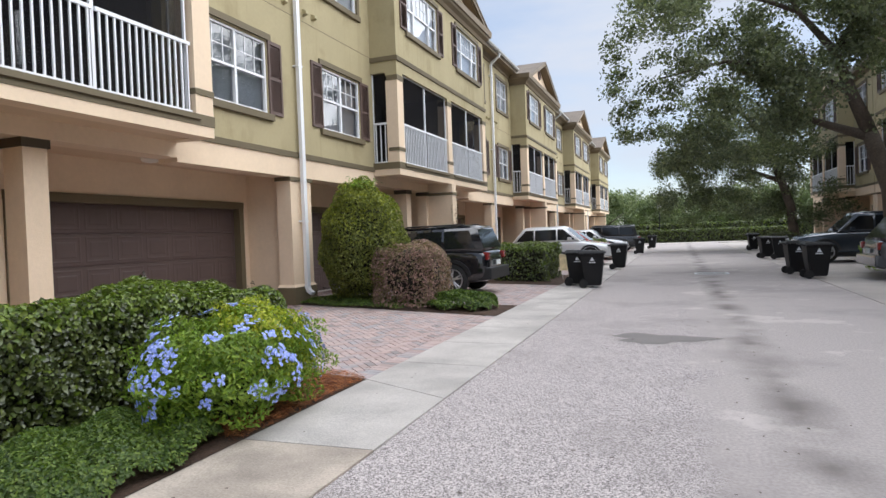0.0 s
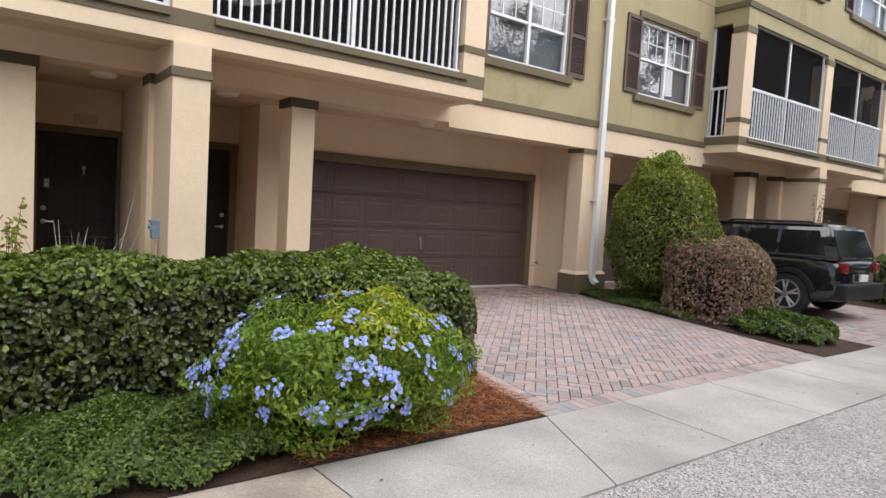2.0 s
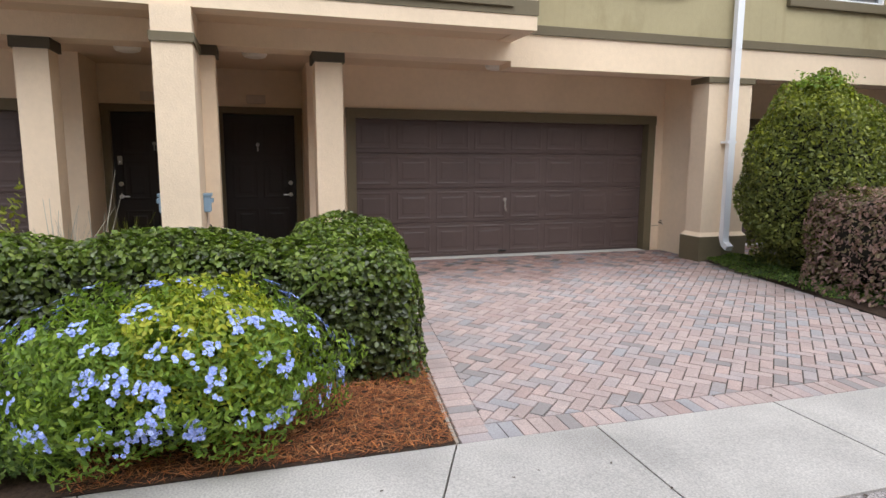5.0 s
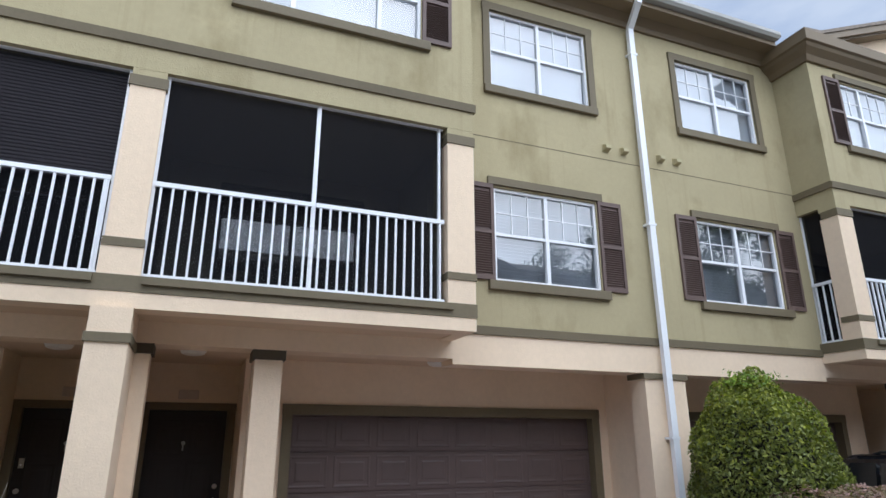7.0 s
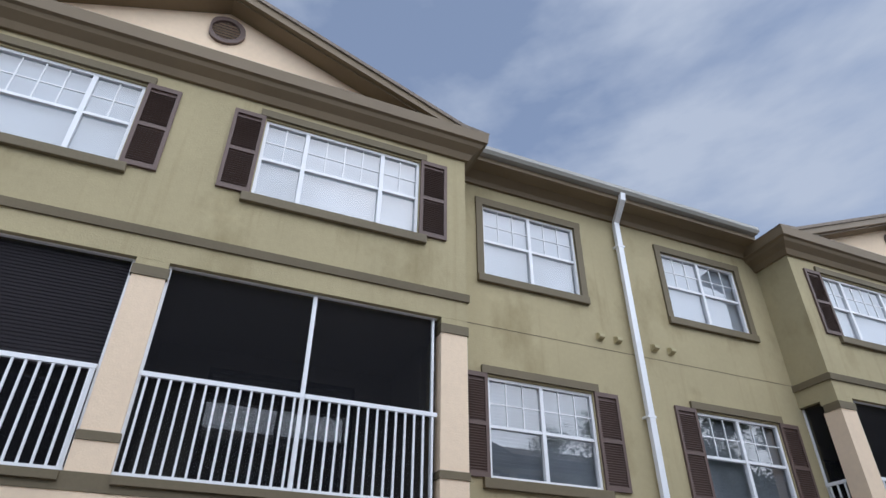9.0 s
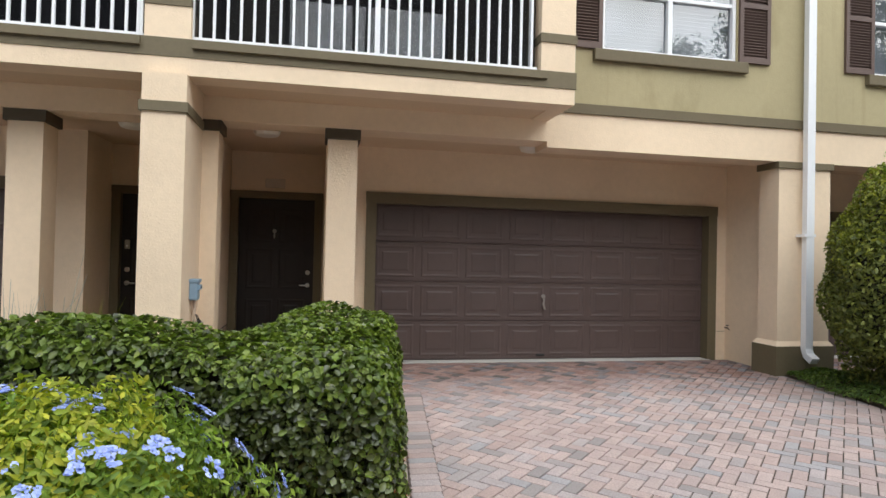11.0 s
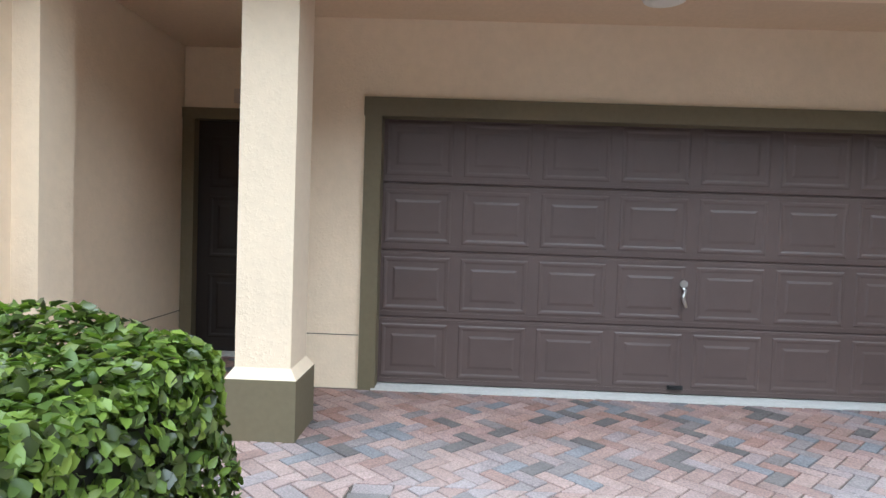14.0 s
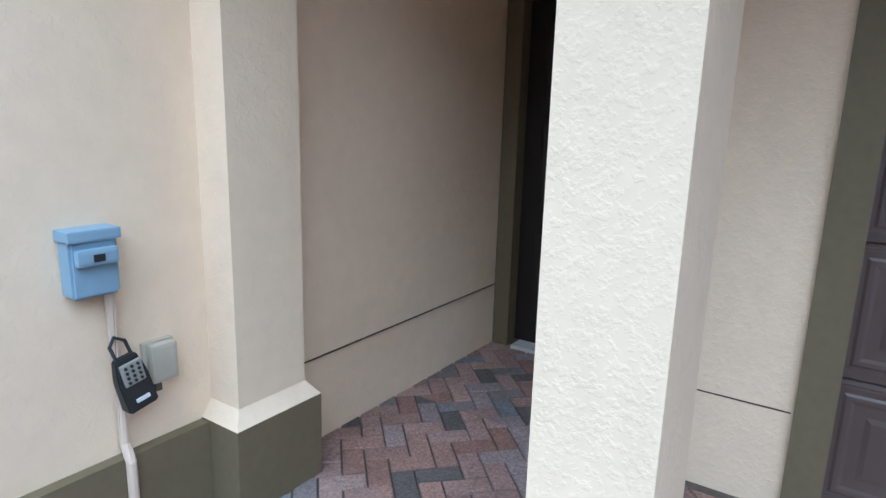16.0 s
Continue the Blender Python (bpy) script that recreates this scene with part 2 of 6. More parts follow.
def grade_pavers(m):
    """Bricks turn paler and more even towards the lane; towards the garage they keep their base tones."""
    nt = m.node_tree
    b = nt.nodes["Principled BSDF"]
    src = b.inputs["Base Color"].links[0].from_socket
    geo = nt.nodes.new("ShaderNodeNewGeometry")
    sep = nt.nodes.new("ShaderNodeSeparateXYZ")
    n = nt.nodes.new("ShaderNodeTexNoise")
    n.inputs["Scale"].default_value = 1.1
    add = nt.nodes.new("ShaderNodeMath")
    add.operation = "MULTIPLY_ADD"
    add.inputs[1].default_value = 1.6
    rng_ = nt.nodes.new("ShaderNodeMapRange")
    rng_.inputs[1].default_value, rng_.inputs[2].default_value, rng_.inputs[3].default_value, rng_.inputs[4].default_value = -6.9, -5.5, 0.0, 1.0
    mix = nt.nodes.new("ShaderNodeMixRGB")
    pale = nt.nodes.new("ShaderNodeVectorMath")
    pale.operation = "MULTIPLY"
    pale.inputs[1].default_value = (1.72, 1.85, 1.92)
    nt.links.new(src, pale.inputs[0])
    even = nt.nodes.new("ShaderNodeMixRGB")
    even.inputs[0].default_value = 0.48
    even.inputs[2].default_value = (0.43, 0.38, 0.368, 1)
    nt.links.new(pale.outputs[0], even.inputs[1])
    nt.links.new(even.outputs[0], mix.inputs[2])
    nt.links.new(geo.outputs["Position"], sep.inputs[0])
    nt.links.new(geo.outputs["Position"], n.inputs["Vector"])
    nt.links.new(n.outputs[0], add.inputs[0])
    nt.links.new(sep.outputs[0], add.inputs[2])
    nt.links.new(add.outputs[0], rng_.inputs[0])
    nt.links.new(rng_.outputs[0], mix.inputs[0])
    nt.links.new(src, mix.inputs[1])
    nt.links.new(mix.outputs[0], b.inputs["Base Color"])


grade_pavers(PAVER)
grade_pavers(PAVER_J)
HEDGE_LEAF = leaf_material("hedge_leaf", [(0.05, 0.064, 0.018), (0.07, 0.09, 0.025), (0.034, 0.043, 0.013), (0.11, 0.135, 0.036)], 0.33, 0.6, 0.14)
HEDGE_NEW = leaf_material("hedge_new_leaf", [(0.2, 0.27, 0.042), (0.15, 0.215, 0.036), (0.26, 0.32, 0.055), (0.1, 0.15, 0.03)], 0.4, 0.5)
# near-black solid: the shade between leaves, put in as colour
CORE = material("inner_shade", (0.022, 0.02, 0.013), 0.95, big=0.3)
FLOWER_LEAF = leaf_material("plumbago_leaf", [(0.26, 0.37, 0.05), (0.19, 0.3, 0.042), (0.33, 0.42, 0.055), (0.14, 0.22, 0.035)], 0.5)
YELLOW_LEAF = leaf_material("yellowing_leaf", [(0.48, 0.48, 0.045), (0.36, 0.42, 0.04), (0.55, 0.52, 0.06), (0.28, 0.36, 0.04)], 0.5)
PETAL = material("blue_petal", (0.24, 0.32, 0.85), 0.6, island=0.2, hue=[(0.3, 0.39, 0.86), (0.38, 0.47, 0.9), (0.25, 0.34, 0.8), (0.48, 0.56, 0.93)])
JASMINE_LEAF = leaf_material("jasmine_leaf", [(0.075, 0.125, 0.03), (0.11, 0.175, 0.04), (0.045, 0.08, 0.022), (0.18, 0.25, 0.05)], 0.45)
TOPIARY_LEAF = leaf_material("topiary_leaf", [(0.14, 0.165, 0.042), (0.19, 0.215, 0.052), (0.09, 0.11, 0.03), (0.26, 0.28, 0.065)], 0.5)
TOPIARY_NEW = leaf_material("topiary_new_leaf", [(0.31, 0.335, 0.045), (0.24, 0.265, 0.04), (0.39, 0.4, 0.055), (0.17, 0.195, 0.034)], 0.5)
PURPLE_LEAF = leaf_material("loropetalum_leaf", [(0.34, 0.205, 0.18), (0.42, 0.27, 0.235), (0.22, 0.135, 0.12), (0.25, 0.2, 0.12)], 0.6)
# oak and woodland tones are paled and greyed: distance haze in the leaf colour
OAK_LEAF = leaf_material("oak_leaf", [(0.12, 0.14, 0.09), (0.16, 0.18, 0.11), (0.1, 0.115, 0.075), (0.2, 0.22, 0.13)], 0.6)
FAR_LEAF = leaf_material("woodland_leaf", [(0.16, 0.2, 0.11), (0.2, 0.24, 0.13), (0.12, 0.155, 0.085), (0.24, 0.27, 0.16)], 0.8)
RED_GLASS = material("tail_lamp_red", (0.22, 0.012, 0.01), 0.2, coat=0.5)
LAMP_CLEAR = material("lamp_clear", (0.75, 0.75, 0.75), 0.15, coat=0.5)
PLATE = material("number_plate", (0.7, 0.72, 0.7), 0.5)
PAINT_BLACK = material("car_paint_black", (0.01, 0.011, 0.014), 0.12, coat=1.0)
PAINT_WHITE = material("car_paint_white", (0.86, 0.87, 0.88), 0.25, coat=0.8)
PAINT_RED = material("car_paint_red", (0.3, 0.03, 0.025), 0.25, coat=0.8)
PAINT_GREY = material("car_paint_grey", (0.08, 0.085, 0.095), 0.25, 0.4, coat=0.8)
PAINT_BLUE = material("car_paint_blue_grey", (0.05, 0.065, 0.085), 0.25, 0.4, coat=0.8)
EMBLEM = material("white_print", (0.7, 0.72, 0.74), 0.6)
PAPER = material("printed_paper", (0.75, 0.6, 0.35), 0.8, big=0.3, big_scale=9)
VENT_BEIGE = material("vent_beige", (0.42, 0.36, 0.2), 0.6, big=0.1)


def road_material():
    """Pale worn aggregate surfacing with a dark drainage line, damp patches and speckled stones."""
    m = material("worn_asphalt", (0.3, 0.28, 0.27), 0.9, bump=0.003, bump_scale=130)
    nt = m.node_tree
    b = nt.nodes["Principled BSDF"]
    geo = nt.nodes.new("ShaderNodeNewGeometry")
    sep = nt.nodes.new("ShaderNodeSeparateXYZ")
    nt.links.new(geo.outputs["Position"], sep.inputs[0])

    def tex(scale, det, rough=0.5):
        n = nt.nodes.new("ShaderNodeTexNoise")
        n.inputs["Scale"].default_value, n.inputs["Detail"].default_value, n.inputs["Roughness"].default_value = scale, det, rough
        nt.links.new(geo.outputs["Position"], n.inputs["Vector"])
        return n.outputs[0]

    def ramp(src, a, c, lo=(0, 0, 0, 1), hi=(1, 1, 1, 1)):
        r = nt.nodes.new("ShaderNodeValToRGB")
        r.color_ramp.elements[0].position, r.color_ramp.elements[0].color = a, lo
        r.color_ramp.elements[1].position, r.color_ramp.elements[1].color = c, hi
        nt.links.new(src, r.inputs[0])
        return r.outputs[0]

    def math2(op, a, c):
        k = nt.nodes.new("ShaderNodeMath")
        k.operation = op
        for i, v in enumerate((a, c)):
            if isinstance(v, (int, float)):
                k.inputs[i].default_value = v
            else:
                nt.links.new(v, k.inputs[i])
        return k.outputs[0]

    def mixc(f, a, c):
        k = nt.nodes.new("ShaderNodeMixRGB")
        for i, v in enumerate((f, a, c)):
            if isinstance(v, tuple):
                k.inputs[i].default_value = v
            else:
                nt.links.new(v, k.inputs[i])
        return k.outputs[0]
    vor = nt.nodes.new("ShaderNodeTexVoronoi")
    vor.inputs["Scale"].default_value = 115
    nt.links.new(geo.outputs["Position"], vor.inputs["Vector"])
    stone = nt.nodes.new("ShaderNodeSeparateColor")
    nt.links.new(vor.outputs["Color"], stone.inputs[0])
    speck = ramp(stone.outputs[0], 0.1, 0.85)
    base = mixc(speck, (0.15, 0.13, 0.125, 1), (0.66, 0.6, 0.585, 1))
    smooth = mixc(ramp(tex(40, 3), 0.3, 0.7), (0.36, 0.325, 0.31, 1), (0.49, 0.445, 0.425, 1))
    wob = math2("MULTIPLY", math2("SUBTRACT", tex(0.6, 5, 0.6), 0.5), 1.8)
    across = math2("ADD", sep.outputs[0], wob)
    # worn pale lane east of the drainage line
    lane = ramp(math2("MULTIPLY", math2("ADD", across, 3.0), 0.1), 0.32, 0.345)
    col = mixc(lane, base, smooth)
    far = ramp(math2("MULTIPLY", math2("ADD", sep.outputs[1], wob), 0.02), 0.18, 0.4)
    col = mixc(far, col, smooth)
    stain = ramp(tex(0.35, 6, 0.65), 0.5, 0.62)
    col = mixc(math2("MULTIPLY", stain, 0.55), col, (0.28, 0.25, 0.24, 1))
    pale = ramp(tex(0.5, 7, 0.7), 0.56, 0.6)
    col = mixc(math2("MULTIPLY", pale, math2("MULTIPLY", lane, 0.6)), col, (0.6, 0.55, 0.52, 1))
    line = math2("ABSOLUTE", math2("SUBTRACT", math2("ADD", sep.outputs[0], math2("MULTIPLY", wob, 0.2)), 0.95), 0.0)
    dark = ramp(line, 0.03, 0.34, (1, 1, 1, 1), (0, 0, 0, 1))
    col = mixc(math2("MULTIPLY", dark, ramp(tex(0.9, 5), 0.4, 0.62)), col, (0.18, 0.16, 0.15, 1))
    nt.links.new(col, b.inputs["Base Color"])
    return m


ROAD = road_material()
APRON = material("stained_concrete_apron", (0.46, 0.42, 0.385), 0.9, big=0.28, big_scale=0.5, fine=0.12, fine_scale=40, bump=0.002, bump_scale=90)
DAMP = material("damp_patch", (0.2, 0.18, 0.17), 0.6, big=0.1, fine=0.2, fine_scale=70)


# ---- mesh helpers ----
def box(bm, x0, x1, y0, y1, z0, z1):
    v = [bm.verts.new((x, y, z)) for z in (z0, z1) for x, y in ((x0, y0), (x1, y0), (x1, y1), (x0, y1))]
    for f in ((3, 2, 1, 0), (4, 5, 6, 7), (0, 1, 5, 4), (1, 2, 6, 5), (2, 3, 7, 6), (3, 0, 4, 7)):
        bm.faces.new([v[i] for i in f])
    return v


def boxes(*dims, bevel=0.0):
    bm = bmesh.new()
    for d in dims:
        box(bm, *d)
    if bevel:
        bmesh.ops.bevel(bm, geom=bm.edges[:], offset=bevel, segments=2, affect="EDGES", profile=0.7)
    return bm


def prism(bm, pts, axis, a, c):
    """A polygon given in the other two axes, drawn out along axis from a to c."""
    def at(p, d):
        q = list(p)
        q.insert("xyz".index(axis), d)
        return bm.verts.new(q)
    lo, hi = [at(p, a) for p in pts], [at(p, c) for p in pts]
    n = len(pts)
    bm.faces.new(lo[::-1])
    bm.faces.new(hi)
    for i in range(n):
        bm.faces.new((lo[i], lo[(i + 1) % n], hi[(i + 1) % n], hi[i]))
    bmesh.ops.recalc_face_normals(bm, faces=bm.faces[:])


def tube(bm, pts, radii, n=8, cap=True):
    rings = []
    for i, p in enumerate(pts):
        p = Vector(p)
        d = Vector(pts[min(i + 1, len(pts) - 1)]) - Vector(pts[max(i - 1, 0)])
        q = d.to_track_quat("Z", "Y")
        r = radii[i] if isinstance(radii, (list, tuple)) else radii
        rings.append([bm.verts.new(p + q @ Vector((r * math.cos(2 * math.pi * k / n), r * math.sin(2 * math.pi * k / n), 0))) for k in range(n)])
    for a, c in zip(rings, rings[1:]):
        for k in range(n):
            bm.faces.new((a[k], a[(k + 1) % n], c[(k + 1) % n], c[k]))
    if cap:
        bm.faces.new(rings[0][::-1])
        bm.faces.new(rings[-1])


def panel_wall(bm, x0, x1, u0, u1, z0, z1, holes=()):
    """A wall slab across y with openings right through it."""
    us = sorted({u0, u1, *(h[0] for h in holes), *(h[1] for h in holes)})
    zs = sorted({z0, z1, *(h[2] for h in holes), *(h[3] for h in holes)})
    for a, c in zip(us, us[1:]):
        for d, e in zip(zs, zs[1:]):
            mu, mz = (a + c) / 2, (d + e) / 2
            if any(h[0] < mu < h[1] and h[2] < mz < h[3] for h in holes):
                continue
            box(bm, x0, x1, a, c, d, e)
    bmesh.ops.remove_doubles(bm, verts=bm.verts[:], dist=1e-5)


def finish(name, bm, mat, smooth=False):
    me = bpy.data.meshes.new(name)
    bm.to_mesh(me)
    bm.free()
    me.materials.append(mat)
    if smooth:
        me.polygons.foreach_set("use_smooth", [True] * len(me.polygons))
    return me


def part(name, bm, mat, parent, label="", smooth=False):
    ob = new(name, finish(name, bm, mat, smooth))
    ob.parent = parent
    if label:
        ob["label"] = label
    return ob


def single(name, bm, mat, label, category, kind="", group="", smooth=False):
    return tagged(new(name, finish(name, bm, mat, smooth)), label, category, group, kind)


def thing(name, label, category, m=None, group="", kind=""):
    ob = new(name)
    ob.empty_display_size = 0.2
    if m is not None:
        ob.matrix_basis = m
    return tagged(ob, label, category, group, kind)


def setting(name, bm, mat, label):
    return single(name, bm, mat, label, "structure", "structure")


def leaf_mesh(name, pts, nrm, size, mat, width=0.5, tilt=0.9, rng=None, fold=0.15, droop=0.0):
    """Many small folded leaves at pts, each facing roughly along nrm."""
    rng = rng or np.random.default_rng(1)
    n = len(pts)
    nrm = nrm + rng.normal(0, tilt * 0.6, (n, 3))
    nrm /= np.linalg.norm(nrm, axis=1)[:, None] + 1e-9
    way = rng.normal(0, 1, (n, 3))
    way[:, 2] -= droop
    way -= (way * nrm).sum(1)[:, None] * nrm
    way /= np.linalg.norm(way, axis=1)[:, None] + 1e-9
    side = np.cross(nrm, way)
    s = (size * rng.uniform(0.6, 1.3, n))[:, None]
    w = s * width
    v = np.empty((n, 6, 3))
    v[:, 0] = pts - way * s * 0.5
    v[:, 1] = pts - way * s * 0.15 + side * w * 0.36 + nrm * w * fold
    v[:, 2] = pts + way * s * 0.22 + side * w * 0.48 + nrm * w * fold
    v[:, 3] = pts + way * s * 0.5 - nrm * w * fold
    v[:, 4] = pts + way * s * 0.22 - side * w * 0.48 + nrm * w * fold
    v[:, 5] = pts - way * s * 0.15 - side * w * 0.36 + nrm * w * fold
    me = bpy.data.meshes.new(name)
    me.vertices.add(n * 6)
    me.vertices.foreach_set("co", v.reshape(-1))
    base = np.arange(n)[:, None] * 6
    loops = (base + np.array([[0, 1, 2, 3, 0, 3, 4, 5]])).reshape(-1)
    me.loops.add(n * 8)
    me.loops.foreach_set("vertex_index", loops.astype(np.int32))
    me.polygons.add(n * 2)
    me.polygons.foreach_set("loop_start", np.arange(0, n * 8, 4, dtype=np.int32))
    me.update(calc_edges=True)
    me.validate()
    me.materials.append(mat)
    return me


def leaves(name, pts, nrm, size, mat, parent, label="", **kw):
    ob = new(name, leaf_mesh(name, pts, nrm, size, mat, **kw))
    ob.parent = parent
    if label:
        ob["label"] = label
    return ob


def blob_points(rng, n, centre, radii, shell=0.25, lump=0.12, freq=1.6, low=-0.9):
    """Points in the outer shell of a lumpy ellipsoid, with outward directions."""
    d = rng.normal(0, 1, (n * 3 + 20, 3))
    d /= np.linalg.norm(d, axis=1)[:, None]
    d = d[d[:, 2] > low][:n]
    k = 1 + lump * (np.sin(freq * 3 * d[:, 0] + 1) * np.cos(freq * 4 * d[:, 1]) + 0.6 * np.sin(freq * 7 * d[:, 2] + 3 * d[:, 0]))
    r = (1 - shell * rng.random(len(d)) ** 1.8) * k
    return np.array(centre) + d * np.array(radii) * r[:, None], d


def box_points(rng, n, lo, hi, round_=0.15, depth=0.12, lump=0.05):
    """Points over the top and sides of a clipped block with soft, uneven edges."""
    lo, hi = np.array(lo, float), np.array(hi, float)
    d = hi - lo
    area = np.array([d[1] * d[2], d[1] * d[2], d[0] * d[2], d[0] * d[2], d[0] * d[1]])
    face = rng.choice(5, n, p=area / area.sum())
    p = lo + rng.random((n, 3)) * d
    nr = np.zeros((n, 3))
    for f, (ax, sgn) in enumerate(((0, -1), (0, 1), (1, -1), (1, 1), (2, 1))):
        m = face == f
        p[m, ax] = hi[ax] if sgn > 0 else lo[ax]
        nr[m, ax] = sgn
    # round the block's edges
    c0, c1 = lo + round_, hi - round_
    c0[2] = lo[2]
    q = np.clip(p, c0, c1)
    off = p - q
    ln = np.linalg.norm(off, axis=1)
    m = ln > 1e-6
    off[m] = off[m] / ln[m][:, None]
    p[m] = q[m] + off[m] * np.minimum(ln[m], round_)[:, None]
    nr[m] = 0.5 * nr[m] + off[m]
    wob = lump * (np.sin(p[:, 1] * 5.1 + p[:, 2] * 3) + np.sin(p[:, 0] * 6.3 + p[:, 1] * 2.1) + np.sin(p[:, 1] * 13 + p[:, 0] * 9 + p[:, 2] * 11) * 0.6) / 2
    p = p + nr * (wob - depth * rng.random(n) ** 2)[:, None]
    return p, nr


def slope(x):
    """Height of the paved ground between the sidewalk and the garages."""
    return 0.02 + 0.13 * min(1.0, max(0.0, (-x - 2.95) / 4.1))


# ---- ground ----
bm = bmesh.new()
box(bm, -300, 300, -300, 400, -0.5, -0.06)
tagged(setting("ground", bm, GRASS, "flat turf ground around the houses reaching the horizon"), kind="structure")
bm = bmesh.new()
box(bm, -1.9, 3.5, -14, 63, -0.3, 0.0)
setting("road", bm, ROAD, "worn pale asphalt lane with dark drainage stain")
bm = bmesh.new()
box(bm, 3.51, 10.5, -14, 60, -0.3, 0.004)
box(bm, -40, 40, 63.01, 66.2, -0.3, 0.0)
setting("pavement", bm, APRON, "stained concrete apron and cross lane")
rng = np.random.default_rng(7)
bm = bmesh.new()
edge = []
for k in range(28):
    a = 2 * math.pi * k / 28
    r = 1 + 0.25 * math.sin(3 * a + 1) + 0.12 * math.sin(7 * a)
    edge.append(bm.verts.new((-0.15 + 0.62 * r * math.cos(a), 9.3 + 0.36 * r * math.sin(a), 0.004)))
bm.faces.new(edge)
setting("damp_patch", bm, DAMP, "damp dark patch on the lane surface")

# sidewalk slabs, with joints that run slightly askew
walk_in = [-8.5 + 1.42 * i for i in range(9)] + [4.27, 6.22, 7.13, 8.5] + [9.92 + 1.42 * i for i in range(36)]
walk_out = [-8.45 + 1.42 * i for i in range(9)] + [4.34, 5.74, 7.12, 8.52] + [9.94 + 1.42 * i for i in range(36)]
sidewalk = thing("pavement_walk", "pale concrete sidewalk slabs beside the lane", "structure", kind="structure")
for a0, a1, c0, c1 in zip(walk_in, walk_in[1:], walk_out, walk_out[1:]):
    bm = bmesh.new()
    g = 0.006
    prism(bm, [(-2.95, a0 + g), (-1.905, c0 + g), (-1.905, c1 - g), (-2.95, a1 - g)], "z", -0.12, 0.012)
    top = [v for v in bm.verts if v.co.z > 0 and v.co.x < -2.5]
    for v in top:
        v.co.z = 0.024
    part("slab", bm, OLD_CONCRETE if 2.5 < a0 < 4.2 else CONCRETE, sidewalk)
bm = bmesh.new()
box(bm, -2.94, -1.92, -9, 61, -0.2, -0.012)
part("joint_bed", bm, SAND, sidewalk)

# base under the pavers, and the planting beds
CENTRES = [4.42 + 14.94 * k for k in range(-1, 5)]


def sloped_slab(name, pts, mat, label, lift, thick=0.3):
    bm = bmesh.new()
    prism(bm, pts, "z", 0.0, 1.0)
    bmesh.ops.bisect_plane(bm, geom=bm.verts[:] + bm.edges[:] + bm.faces[:], plane_co=(-7.05, 0, 0), plane_no=(1, 0, 0))
    for v in bm.verts:
        v.co.z = slope(v.co.x) + lift if v.co.z > 0.5 else slope(v.co.x) + lift - thick
    return setting(name, bm, mat, label)


sloped_slab("floor_driveway_base", [(-2.96, -14), (-2.96, 66), (-9.75, 66), (-9.75, -14)], SAND, "sand-filled bed under the brick pavers", -0.012)


def bed(y0, y1, x1, lean=0.0, lift=0.012):
    n = 26
    bm = bmesh.new()
    grid = []
    for i in range(n + 1):
        row = []
        for j in range(13):
            x = -2.946 + (x1 + 2.946) * i / n
            y = y0 + (y1 - y0) * j / 12 + lean * (-x - 3.0) * (j / 6 - 1)
            e = min(1.0, min(i, n - i, j * 2, (12 - j) * 2) / 3)
            z = slope(x) + lift + e * (0.03 + 0.025 * noise.noise((x * 3, y * 3, 0)))
            row.append(bm.verts.new((x, y, z)))
        grid.append(row)
    for i in range(n):
        for j in range(12):
            bm.faces.new((grid[i][j], grid[i][j + 1], grid[i + 1][j + 1], grid[i + 1][j]))
    bmesh.ops.recalc_face_normals(bm, faces=bm.faces[:])
    return setting("ground_bed", bm, SOIL, "dark mulched planting bed between driveways")


for c in CENTRES[1:5]:
    bed(c - 1.8 if c > 5 else 2.66, c + 1.8, -6.6, 0.1)
    bed(c + 6.72, c + 8.3, -7.4, -0.1)

# ---- the town houses ----
XB, XM, XG, XD = -6.66, -7.43, -8.69, -9.6
UB, UC = 3.98, 7.47


